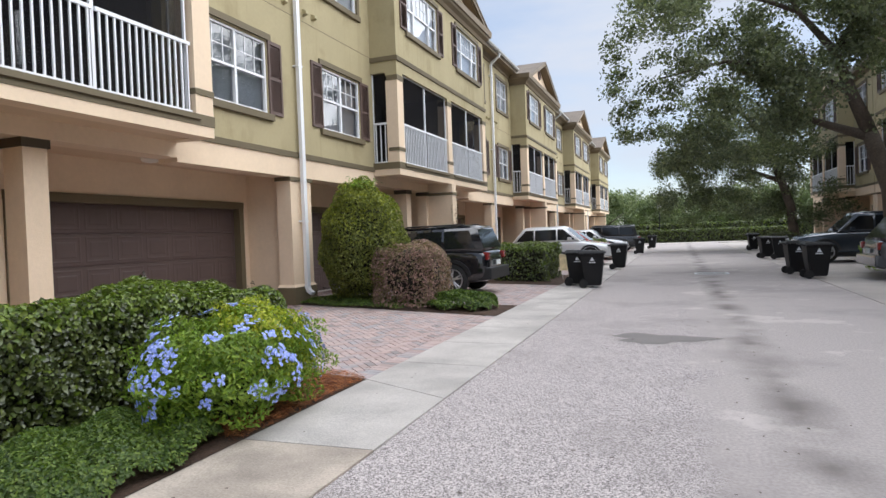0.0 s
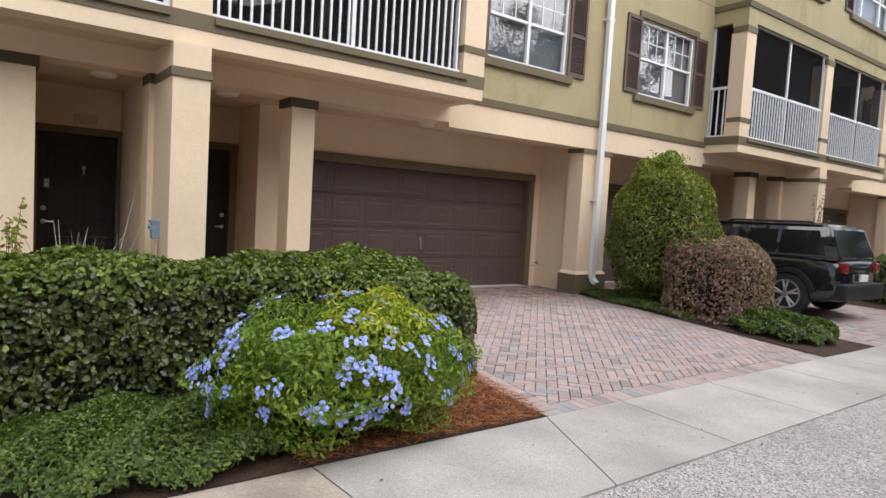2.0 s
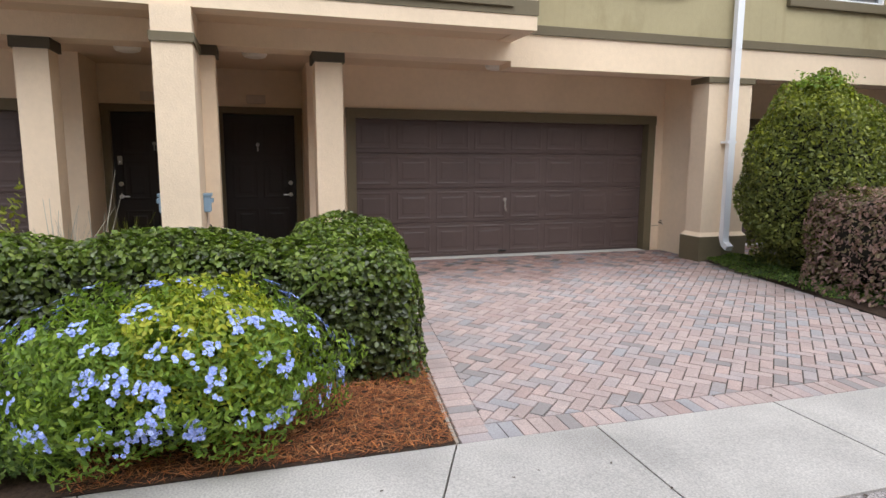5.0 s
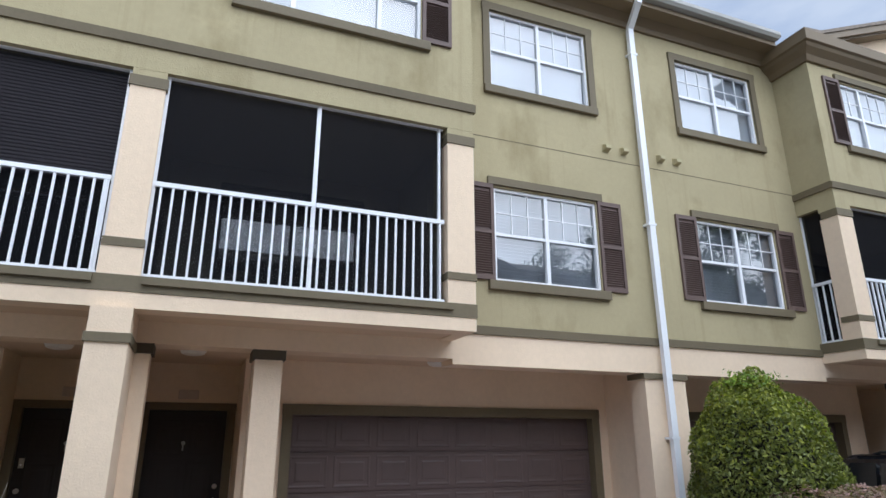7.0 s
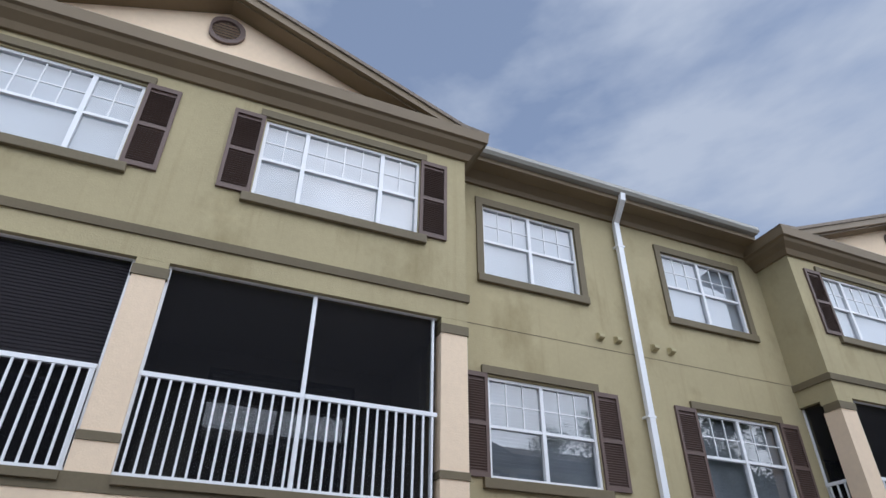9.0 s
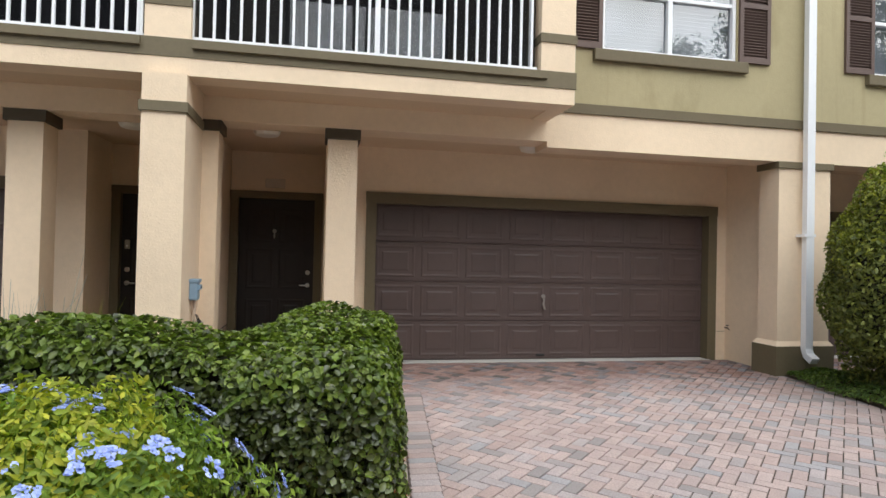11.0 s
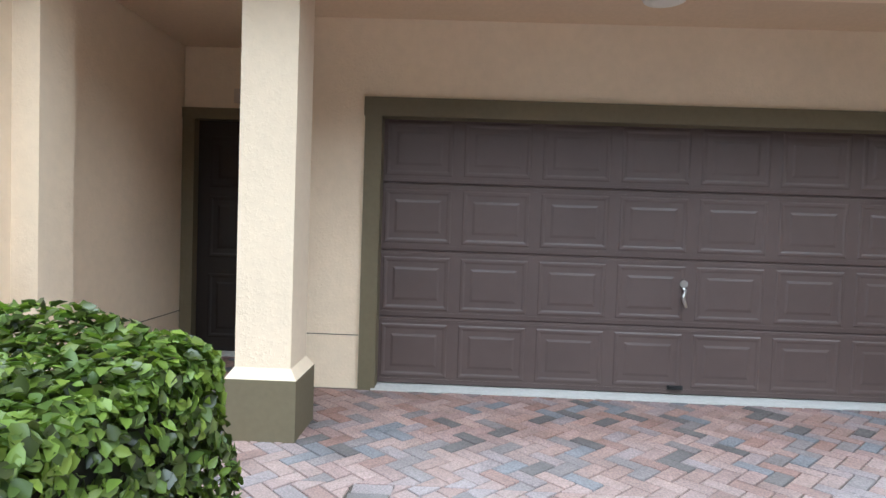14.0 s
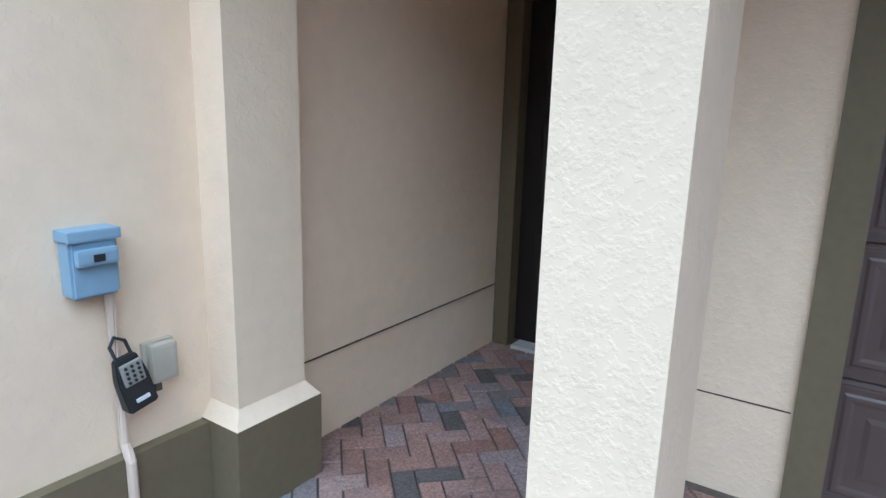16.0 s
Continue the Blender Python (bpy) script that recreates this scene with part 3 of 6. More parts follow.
def sash_window(parent, u0, u1, z0, z1, x, mulls, munt, blind, shutters=(), surround=False, trim=(0.12, 0.12)):
    """White double-hung window set into its opening, with grilles in the upper lights."""
    bm = bmesh.new()
    f = 0.045
    xf = x - 0.03
    cuts = [u0 + f, *[u for m_ in mulls for u in (m_ - 0.03, m_ + 0.03)], u1 - f]
    panel_wall(bm, xf - 0.07, xf, u0, u1, z0, z1, [(cuts[i], cuts[i + 1], z0 + f, z1 - f) for i in range(0, len(cuts), 2)])
    zm = z0 + (z1 - z0) * 0.5
    win = part("window", bm, WHITE, parent, "white double-hung window with divided upper lights")
    for i in range(0, len(cuts), 2):
        a, c = cuts[i], cuts[i + 1]
        bm = bmesh.new()
        box(bm, xf - 0.06, xf - 0.008, a, c, zm - 0.022, zm + 0.022)
        cols, rows = munt[i // 2]
        for k in range(1, cols):
            u = a + (c - a) * k / cols
            box(bm, xf - 0.04, xf - 0.022, u - 0.008, u + 0.008, zm + 0.022, z1 - f)
        for k in range(1, rows):
            z = zm + (z1 - f - zm) * k / rows
            box(bm, xf - 0.039, xf - 0.023, a, c, z - 0.008, z + 0.008)
        part("window_grille", bm, WHITE, win)
        for za, zc, dx in ((z0 + f, zm, -0.05), (zm, z1 - f, -0.032)):
            bm = bmesh.new()
            bm.faces.new([bm.verts.new((xf + dx, u, z)) for u, z in ((a, za), (c, za), (c, zc), (a, zc))])
            pane = part("pane", bm, GLASS, win)
            pane.visible_shadow = False
    bm = bmesh.new()
    n = int((z1 - z0) / 0.05)
    for k in range(n):
        z = z0 + (z1 - z0) * k / n
        prism(bm, [(x - 0.15, z), (x - 0.135, z + 0.047), (x - 0.137, z + 0.05), (x - 0.153, z + 0.003)], "y", u0, u1)
    part("blind", bm, blind, win, "closed slatted blind")
    if surround:
        t = 0.13
        bm = bmesh.new()
        prism(bm, [(x - 0.01, z1), (x + 0.035, z1), (x + 0.045, z1 + t), (x - 0.01, z1 + t)], "y", u0 - t, u1 + t)
        box(bm, x - 0.01, x + 0.035, u0 - t + 0.01, u0, z0, z1)
        box(bm, x - 0.01, x + 0.035, u1, u1 + t - 0.01, z0, z1)
        part("window_trim", bm, OLIVE, win, "olive painted surround")
    else:
        bm = boxes((x - 0.01, x + 0.045, u0 - 0.1, u1 + 0.1, z1 + 0.03, z1 + 0.15))
        part("window_head", bm, OLIVE, win, "olive painted head trim")
    bm = boxes((x - 0.02, x + 0.07, u0 - 0.12, u1 + 0.12, z0 - 0.14, z0 - 0.005), bevel=0.012)
    part("window_sill", bm, OLIVE, win, "olive painted sill")
    for a, c in shutters:
        bm = bmesh.new()
        w = 0.05
        for d in ((a, a + w, z0, z1 + 0.03), (c - w, c, z0, z1 + 0.03), (a + w, c - w, z0, z0 + 0.07), (a + w, c - w, z1 - 0.04, z1 + 0.03),
                  (a + w, c - w, (z0 + z1) / 2 - 0.03, (z0 + z1) / 2 + 0.03)):
            box(bm, x - 0.005, x + 0.04, *d)
        box(bm, x - 0.004, x + 0.01, a + w, c - w, z0 + 0.07, z1 - 0.04)
        zz = z0 + 0.08
        while zz < z1 - 0.07:
            if abs(zz - (z0 + z1) / 2) > 0.05:
                prism(bm, [(x + 0.011, zz), (x + 0.031, zz - 0.012), (x + 0.034, zz - 0.007), (x + 0.013, zz + 0.012)], "y", a + w, c - w)
            zz += 0.036
        part("shutter", bm, SHUTTER, win, "brown louvred shutter")
    return win


def raised_panel(w, h):
    bm = bmesh.new()
    rings = []
    for inset, up in ((0, 0), (0.01, 0.005), (0.026, 0.005), (0.04, 0.001), (0.08, 0.001), (0.1, 0.006)):
        rings.append([bm.verts.new((up, s * (w / 2 - inset), t * (h / 2 - inset))) for s, t in ((-1, -1), (1, -1), (1, 1), (-1, 1))])
    for a, c in zip(rings, rings[1:]):
        for k in range(4):
            bm.faces.new((a[k], a[(k + 1) % 4], c[(k + 1) % 4], c[k]))
    bm.faces.new(rings[-1])
    return bm


def garage_door(parent):
    x = XG - 0.13
    z0 = 0.15
    bm = boxes((XG - 0.17, XG + 0.03, 2.005, 2.135, 0.1, 2.23), (XG - 0.17, XG + 0.03, 6.965, 7.1, 0.1, 2.23), (XG - 0.17, XG + 0.034, 1.997, 7.108, 2.23, 2.37))
    part("door_frame", bm, OLIVE, parent, "olive painted garage door surround")
    bm = boxes((x - 0.2, XG + 0.06, 2.11, 6.99, 0.08, 0.155))
    part("threshold", bm, SLAB, parent, "pale concrete garage threshold")
    mesh = finish("panel", raised_panel(0.525, 0.42), DOOR_BROWN)
    h = 0.528
    for r in range(4):
        za = z0 + 0.012 + h * r
        bm = bmesh.new()
        prism(bm, [(x - 0.045, za), (x - 0.006, za), (x, za + 0.008), (x, za + h - 0.016), (x - 0.012, za + h - 0.004), (x - 0.045, za + h - 0.004)], "y", 2.115, 6.985)
        for k in (0.028, h - 0.04):
            box(bm, x - 0.002, x + 0.004, 2.12, 6.98, za + k, za + k + 0.012)
        sec = part("door_section", bm, DOOR_BROWN, parent)
        for k in range(8):
            ob = new("panel", mesh)
            ob.parent = sec
            ob.location = (x, 2.11 + 0.61 * (k + 0.5), za + h / 2)
        if r == 1:
            bm = bmesh.new()
            tube(bm, [(x, 4.5, 1.03), (x + 0.015, 4.5, 1.03)], 0.03, 14)
            tube(bm, [(x + 0.012, 4.5, 0.99), (x + 0.05, 4.5, 0.98)], 0.012, 8)
            tube(bm, [(x + 0.05, 4.485, 0.93), (x + 0.05, 4.51, 0.85)], [0.016, 0.012], 8)
            tube(bm, [(x + 0.05, 4.5, 0.98), (x + 0.05, 4.485, 0.93)], [0.01, 0.016], 8)
            part("lock_handle", bm, METAL, sec, "chrome lock handle")
        if r == 0:
            bm = boxes((x, x + 0.04, 4.42, 4.52, 0.215, 0.228), (x, x + 0.01, 4.41, 4.53, 0.2, 0.232))
            part("pull_handle", bm, BLACK, sec, "black lift handle")


def entry_door(parent):
    bm = boxes((XD - 0.1, XD + 0.03, 0.2, 0.31, 0.14, 2.31), (XD - 0.1, XD + 0.03, 1.345, 1.455, 0.14, 2.31), (XD - 0.1, XD + 0.033, 0.195, 1.46, 2.31, 2.41))
    part("entry_frame", bm, OLIVE, parent, "olive painted door surround")
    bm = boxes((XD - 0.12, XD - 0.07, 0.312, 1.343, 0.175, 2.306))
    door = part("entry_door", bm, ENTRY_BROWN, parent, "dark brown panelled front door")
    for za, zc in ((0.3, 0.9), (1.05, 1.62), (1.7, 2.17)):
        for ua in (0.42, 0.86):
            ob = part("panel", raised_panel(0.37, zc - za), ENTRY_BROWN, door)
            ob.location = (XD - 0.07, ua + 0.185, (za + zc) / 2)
    bm = bmesh.new()
    tube(bm, [(XD - 0.07, 1.265, 1.28), (XD - 0.055, 1.265, 1.28), (XD - 0.05, 1.265, 1.28)], [0.034, 0.034, 0.026], 14)
    part("deadbolt", bm, METAL, door, "nickel deadbolt")
    bm = bmesh.new()
    tube(bm, [(XD - 0.07, 1.265, 1.1), (XD - 0.055, 1.265, 1.1), (XD - 0.053, 1.265, 1.1), (XD - 0.02, 1.265, 1.1), (XD - 0.01, 1.245, 1.1), (XD - 0.01, 1.155, 1.1)], [0.032, 0.032, 0.012, 0.012, 0.012, 0.01], 10)
    part("door_handle", bm, METAL, door, "nickel lever handle")
    bm = bmesh.new()
    tube(bm, [(XD - 0.072, 0.795, 1.86), (XD - 0.045, 0.795, 1.86)], [0.03, 0.022], 10)
    box(bm, XD - 0.07, XD - 0.058, 0.785, 0.805, 1.76, 1.84)
    part("door_knocker", bm, GUTTER, door, "small metal door knocker")
    bm = boxes((XD - 0.12, XD + 0.05, 0.35, 1.34, 0.12, 0.172))
    part("doorstep", bm, SLAB, parent)


def base_block(bm, x0, x1, u0, u1, z0, zt):
    """Painted plinth with a sloped plaster top."""
    g = 0.045
    box(bm, x0 - g, x1 + g, u0 - g, u1 + g, z0, zt)


def flare(bm, x0, x1, u0, u1, zt):
    g = 0.045
    lo = [bm.verts.new(p) for p in ((x0 - g, u0 - g, zt), (x1 + g, u0 - g, zt), (x1 + g, u1 + g, zt), (x0 - g, u1 + g, zt))]
    hi = [bm.verts.new(p) for p in ((x0 - 0.001, u0 - 0.001, zt + 0.06), (x1 + 0.001, u0 - 0.001, zt + 0.06), (x1 + 0.001, u1 + 0.001, zt + 0.06), (x0 - 0.001, u1 + 0.001, zt + 0.06))]
    for k in range(4):
        bm.faces.new((lo[k], lo[(k + 1) % 4], hi[(k + 1) % 4], hi[k]))


def rail_bars(parent, x0, x1, u0, u1, along):
    """Top and bottom rail with square balusters."""
    bm = bmesh.new()
    if along == "y":
        box(bm, x0, x1, u0, u1, 4.51, 4.562)
        low = boxes((x0 + 0.005, x1 - 0.005, u0, u1, 3.5, 3.53))
    else:
        box(bm, x0, x1, u0, u1, 4.51, 4.562)
        low = boxes((x0, x1, u0 + 0.005, u1 - 0.005, 3.5, 3.53))
    rail = part("balcony_railing", bm, WHITE, parent, "white aluminium balcony railing")
    part("bottom_rail", low, WHITE, rail)
    mesh = finish("baluster", boxes((-0.0125, 0.0125, -0.0125, 0.0125, 3.52, 4.52)), WHITE)
    n = max(2, round(((u1 - u0) if along == "y" else (x1 - x0)) / 0.118))
    for k in range(n):
        ob = new("baluster", mesh)
        ob.parent = rail
        f = (k + 0.5) / n
        ob.location = ((x0 + x1) / 2, u0 + (u1 - u0) * f, 0) if along == "y" else (x0 + (x1 - x0) * f, (u0 + u1) / 2, 0)


LAMP_SHADE = material("opal_lamp_shade", (0.84, 0.79, 0.7), 0.5, big=0.05)


def town_house():
    unit = thing("town_house", "three-storey tan and peach stucco town house with brown garage door", "town house", pose(0, 4.42, 0), group="row of town houses")
    # ground floor walls
    bm = bmesh.new()
    panel_wall(bm, XG - 0.2, XG, 1.47, 7.27, 0.1, 3.0, [(2.03, 7.08, 0.0, 2.35)])
    part("garage_wall", bm, PEACH, unit, "peach textured stucco wall")
    bm = bmesh.new()
    panel_wall(bm, XD - 0.2, XD, 0.2, 1.47, 0.1, 3.0, [(0.23, 1.43, 0.0, 2.39)])
    box(bm, XD - 0.2, XG - 0.2, 1.47, 1.72, 0.1, 3.0)
    part("entry_wall", bm, PEACH, unit, "peach textured stucco wall")
    bm = bmesh.new()
    box(bm, -14.0, -6.595, 0.0, 0.19, 0.5, 2.8)
    box(bm, -14.0, XB - 0.3, 0.0, 0.19, 2.8, 3.2)
    box(bm, XD - 0.2, -6.63, 0.0, 0.188, 0.0, 0.5)
    part("party_wall", bm, PEACH, unit, "peach textured stucco fin wall")
    bm = bmesh.new()
    box(bm, -14.0, XM - 0.1, 7.27, UC, 0.1, 3.0)
    part("party_wall", bm, PEACH, unit, "peach textured stucco wall")
    # unseen dark backing, added to stop light through door gaps and the open back
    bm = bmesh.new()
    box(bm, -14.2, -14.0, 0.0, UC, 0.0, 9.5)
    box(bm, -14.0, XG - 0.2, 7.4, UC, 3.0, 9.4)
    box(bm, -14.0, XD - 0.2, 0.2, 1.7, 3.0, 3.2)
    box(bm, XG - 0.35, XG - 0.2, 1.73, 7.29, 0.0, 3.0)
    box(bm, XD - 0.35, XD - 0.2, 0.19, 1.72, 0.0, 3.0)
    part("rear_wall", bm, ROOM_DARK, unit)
    for x0, x1, u0, u1, zt, zc in ((-7.76, -7.44, 0.19, 0.35, 0.505, 2.81), (-7.85, -7.49, 1.475, 1.8, 0.505, 2.805), (-7.78, XM, 7.09, UC, 0.52, 2.77)):
        bm = bmesh.new()
        ue = u1 - 0.046 if u1 == UC else u1
        flare(bm, x0, x1, u0, ue, zt)
        box(bm, x0, x1, u0, u1, zt, zc)
        part("column", bm, PEACH, unit, "square peach stucco column")
        bm = bmesh.new()
        base_block(bm, x0, x1, u0, ue, 0.04, zt)
        part("column_base", bm, OLIVE, unit, "olive painted column plinth")
        if u1 < 5:
            bm = boxes((x0 - 0.03, x1 + 0.03, u0 - (0.03 if u0 > 1 else 0), u1 + 0.03, zc, 2.921))
            part("column_cap", bm, DARK_OLIVE, unit, "dark olive column cap")
    bm = boxes((-7.393, -6.55, 0.0, 0.235, 0.0, 0.5))
    part("wall_base", bm, OLIVE, unit, "olive painted wall plinth")
    bands = [((-7.41, -6.57, 0.0, 0.21, 2.8, 2.89),), ((-7.8, XM + 0.03, 7.06, UC, 2.77, 2.85),),
             ((XB - 0.34, XB + 0.012, 0.0, UB + 0.012, 3.32, 3.49),), ((XM, XB - 0.34, UB - 0.1, UB + 0.012, 3.32, 3.49),)]
    for u0, u1 in ((0.0, 0.2), (3.595, UB + 0.015)):
        bands += [((XB - 0.3, XB + 0.015, u0, u1, 3.79, 3.88),), ((XB - 0.3, XB + 0.015, u0, u1, 5.65, 5.78),)]
    for d in bands:
        part("trim_band", boxes(*d), OLIVE, unit, "olive painted trim band")
    # string courses
    for pts, u0, u1 in (([(XM - 0.02, 3.27), (XM + 0.03, 3.27), (XM + 0.035, 3.38), (XM - 0.02, 3.4)], UB, UC),
                        ([(XB - 0.02, 6.16), (XB + 0.03, 6.16), (XB + 0.045, 6.27), (XB - 0.02, 6.29)], 0.0, UB + 0.03),
                        ([(XB - 0.3, 3.4), (XB + 0.02, 3.395), (XB + 0.05, 3.4), (XB + 0.05, 3.475), (XB - 0.3, 3.5)], 0.225, 3.66)):
        bm = bmesh.new()
        prism(bm, pts, "y", u0, u1)
        if pts[0][1] == 6.16:
            box(bm, XM, XB - 0.02, UB, UB + 0.03, 6.165, 6.285)
        part("string_course", bm, OLIVE, unit, "olive painted string course")
    bm = bmesh.new()
    box(bm, XB - 0.3, XB, 0.2, UB, 3.155, 3.4)
    box(bm, XM, XB - 0.3, UB - 0.2, UB, 3.155, 3.4)
    part("balcony_beam", bm, PEACH, unit, "peach stucco balcony edge beam")
    part("main_beam", boxes((XM - 0.4, XM, 0.19, UB, 2.92, 3.3), (XM - 0.4, XM, UB, UC, 2.85, 3.3)), PEACH, unit, "peach stucco beam over the garage")
    part("pier_head", boxes((XB - 0.3, -6.597, 0.0, 0.19, 2.89, 3.155)), PEACH, unit)
    part("pier_head", boxes((XB - 0.3, XB + 0.003, 0.0, 0.2, 3.155, 3.79)), PEACH, unit)
    part("balcony_post", boxes((XB - 0.34, XB - 0.001, 0.0, 0.18, 3.79, 5.65)), PEACH, unit, "peach stucco balcony post")
    part("balcony_post", boxes((XB - 0.34, XB - 0.001, 3.605, UB, 3.4, 5.65)), PEACH, unit, "peach stucco balcony post")
    bm = bmesh.new()
    box(bm, XM, XB - 0.3, 0.2, UB - 0.2, 3.17, 3.4)
    box(bm, XD - 0.2, XM - 0.4, 0.2, 7.27, 2.96, 3.3)
    part("soffit", bm, CEIL_SHADED, unit, "peach plaster soffit")
    # upper walls
    bm = bmesh.new()
    panel_wall(bm, XM - 0.2, XM, UB - 0.2, UC, 3.3, 9.3, [(4.65, 6.46, 4.05, 5.485), (4.65, 6.5, 7.2, 8.62)])
    panel_wall(bm, XB - 0.2, XB, 0.0, UB, 5.87, 9.1, [(0.877, 3.22, 7.1, 8.47)])
    box(bm, XM, XB - 0.2, UB - 0.2, UB, 5.87, 9.1)
    box(bm, XB - 0.34, XB - 0.002, 0.0, 0.178, 5.78, 5.87)
    box(bm, XB - 0.34, XB - 0.002, 3.605, UB, 5.78, 5.87)
    part("upper_wall", bm, TAN, unit, "olive-tan stucco upper wall")
    bm = boxes((XM - 0.003, XM + 0.004, UB, UC, 6.29, 6.3))
    part("control_joint", bm, OLIVE, unit)
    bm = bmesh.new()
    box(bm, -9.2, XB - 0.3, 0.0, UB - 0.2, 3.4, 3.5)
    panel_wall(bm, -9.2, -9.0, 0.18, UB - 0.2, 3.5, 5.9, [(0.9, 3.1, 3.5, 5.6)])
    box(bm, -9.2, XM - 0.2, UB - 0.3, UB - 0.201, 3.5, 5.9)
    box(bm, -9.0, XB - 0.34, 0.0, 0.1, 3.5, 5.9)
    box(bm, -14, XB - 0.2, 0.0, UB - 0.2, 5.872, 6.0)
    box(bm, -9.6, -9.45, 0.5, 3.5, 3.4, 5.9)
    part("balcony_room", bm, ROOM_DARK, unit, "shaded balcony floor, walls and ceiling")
    bm = bmesh.new()
    for d in ((0.9, 0.96), (1.96, 2.04), (3.04, 3.1)):
        box(bm, -9.06, -9.0, d[0], d[1], 3.5, 5.6)
    box(bm, -9.06, -9.0, 0.96, 3.04, 5.53, 5.6)
    slide = part("sliding_door", bm, BLACK, unit, "dark framed sliding glass door")
    for xp, ua, uc in ((-9.04, 0.96, 1.96), (-9.025, 2.04, 3.04)):
        bm = bmesh.new()
        bm.faces.new([bm.verts.new((xp, u, z)) for u, z in ((ua, 3.5), (uc, 3.5), (uc, 5.53), (ua, 5.53))])
        pane = part("pane", bm, DOOR_GLASS, slide)
        pane.visible_shadow = False
    bm = boxes((-9.42, -9.4, 0.9, 3.1, 3.5, 5.6))
    part("curtain", bm, BLIND_DARK, slide)
    # screens and rails
    bm = bmesh.new()
    x0, x1 = XB - 0.12, XB - 0.07
    for u0, u1 in ((0.18, 0.215), (1.895, 1.945), (3.5, 3.53)):
        box(bm, x0, x1, u0, u1, 3.49, 5.89)
    box(bm, x0, x1, 0.215, 3.57, 5.85, 5.89)
    box(bm, XM, XM + 0.03, UB - 0.1, UB - 0.06, 3.53, 5.85)
    part("screen_frame", bm, WHITE, unit, "white aluminium screen frame")
    bm = boxes((x0 + 0.01, x0 + 0.013, 0.215, 3.57, 3.5, 5.85), (XM + 0.03, XB - 0.34, UB - 0.09, UB - 0.087, 3.53, 5.88))
    part("insect_screen", bm, SCREEN, unit, "dark insect screen")
    rail_bars(unit, x1 + 0.002, x1 + 0.04, 0.215, 1.895, "y")
    rail_bars(unit, x1 + 0.002, x1 + 0.04, 1.945, 3.57, "y")
    rail_bars(unit, XM + 0.02, XB - 0.34, UB - 0.06, UB - 0.02, "x")
    # windows
    sash_window(unit, 4.65, 6.46, 4.05, 5.485, XM, [5.555], [(3, 2), (3, 2)], BLIND_GREY, [(4.2, 4.635), (6.475, 6.91)])
    sash_window(unit, 4.65, 6.5, 7.2, 8.62, XM, [5.575], [(3, 2), (3, 2)], BLIND_WHITE, (), True)
    sash_window(unit, 0.877, 3.22, 7.1, 8.47, XB, [1.487, 2.63], [(2, 2), (4, 2), (2, 2)], BLIND_WHITE, [(0.43, 0.86), (3.23, 3.66)])
    # roof: bay gable, cornice, main eave
    bm = bmesh.new()
    prism(bm, [(0.0, 9.26), (3.7, 9.26), (0.0, 10.66)], "x", XB - 0.3, XB - 0.1)
    part("gable_wall", bm, PEACH, unit, "peach stucco gable")
    bm = bmesh.new()
    prof = [(0.0, 8.74), (0.05, 8.74), (0.1, 8.84), (0.21, 8.93), (0.24, 8.99), (0.29, 9.01), (0.31, 9.2), (-0.2, 9.3)]
    prism(bm, [(XB + d, z) for d, z in prof], "y", 0.0, UB)
    vs = []
    for d, z in prof:
        vs.append([bm.verts.new((XB + d, UB, z)), bm.verts.new((XB + d, UB + d, z)), bm.verts.new((XM - 0.2, UB + d, z))])
    for a, c in zip(vs, vs[1:]):
        for k in range(2):
            bm.faces.new((a[k], c[k], c[k + 1], a[k + 1]))
    part("cornice", bm, CORNICE, unit, "brown moulded eave cornice")
    bm = bmesh.new()
    rise = 0.395
    top = 10.78
    for xa, xc, t, w in ((-12.5, XB + 0.31, 0.07, 0.0),):
        prism(bm, [(0.0, top), (3.85, top - rise * 3.85), (4.3, 9.215), (4.3, 9.2), (3.85, top - rise * 3.85 - t), (0.0, top - t)], "x", xa, xc)
    prism(bm, [(XM + 0.52, 9.46), (XM + 0.52, 9.4), (-12.8, 11.5), (-12.8, 11.58)], "y", UB + 0.2, UC)
    prism(bm, [(-12.8, 11.58), (-12.8, 11.5), (-18.6, 9.4), (-18.6, 9.46)], "y", 0.0, UC)
    part("roof", bm, SHINGLE, unit, "weathered brown shingle roof")
    bm = bmesh.new()
    prism(bm, [(0.0, top - 0.072), (3.8, top - 0.072 - rise * 3.8), (3.6, top - 0.2 - rise * 3.6), (0.0, top - 0.22)], "x", XB + 0.2, XB + 0.28)
    part("rake_board", bm, CORNICE, unit, "brown painted rake board")
    bm = bmesh.new()
    prism(bm, [(0.0, top - 0.1), (3.7, top - 0.1 - rise * 3.7), (3.4, top - 0.24 - rise * 3.4), (0.0, top - 0.25)], "x", XB - 0.1, XB + 0.199)
    part("rake_soffit", bm, CORNICE, unit, "brown painted board under the gable edge")
    part("eave_soffit", boxes((XM, XM + 0.46, UB + 0.32, UC, 9.2, 9.27)), CORNICE, unit, "brown painted eave soffit")
    part("fascia", boxes((XM + 0.42, XM + 0.46, UB + 0.32, UC, 9.271, 9.41)), CORNICE, unit, "brown painted fascia")
    bm = bmesh.new()
    prism(bm, [(XM, 9.02), (XM + 0.05, 9.02), (XM + 0.08, 9.1), (XM + 0.2, 9.199), (XM, 9.199)], "y", UB + 0.1, UC)
    part("eave_moulding", bm, CORNICE, unit, "brown painted eave moulding")
    bm = bmesh.new()
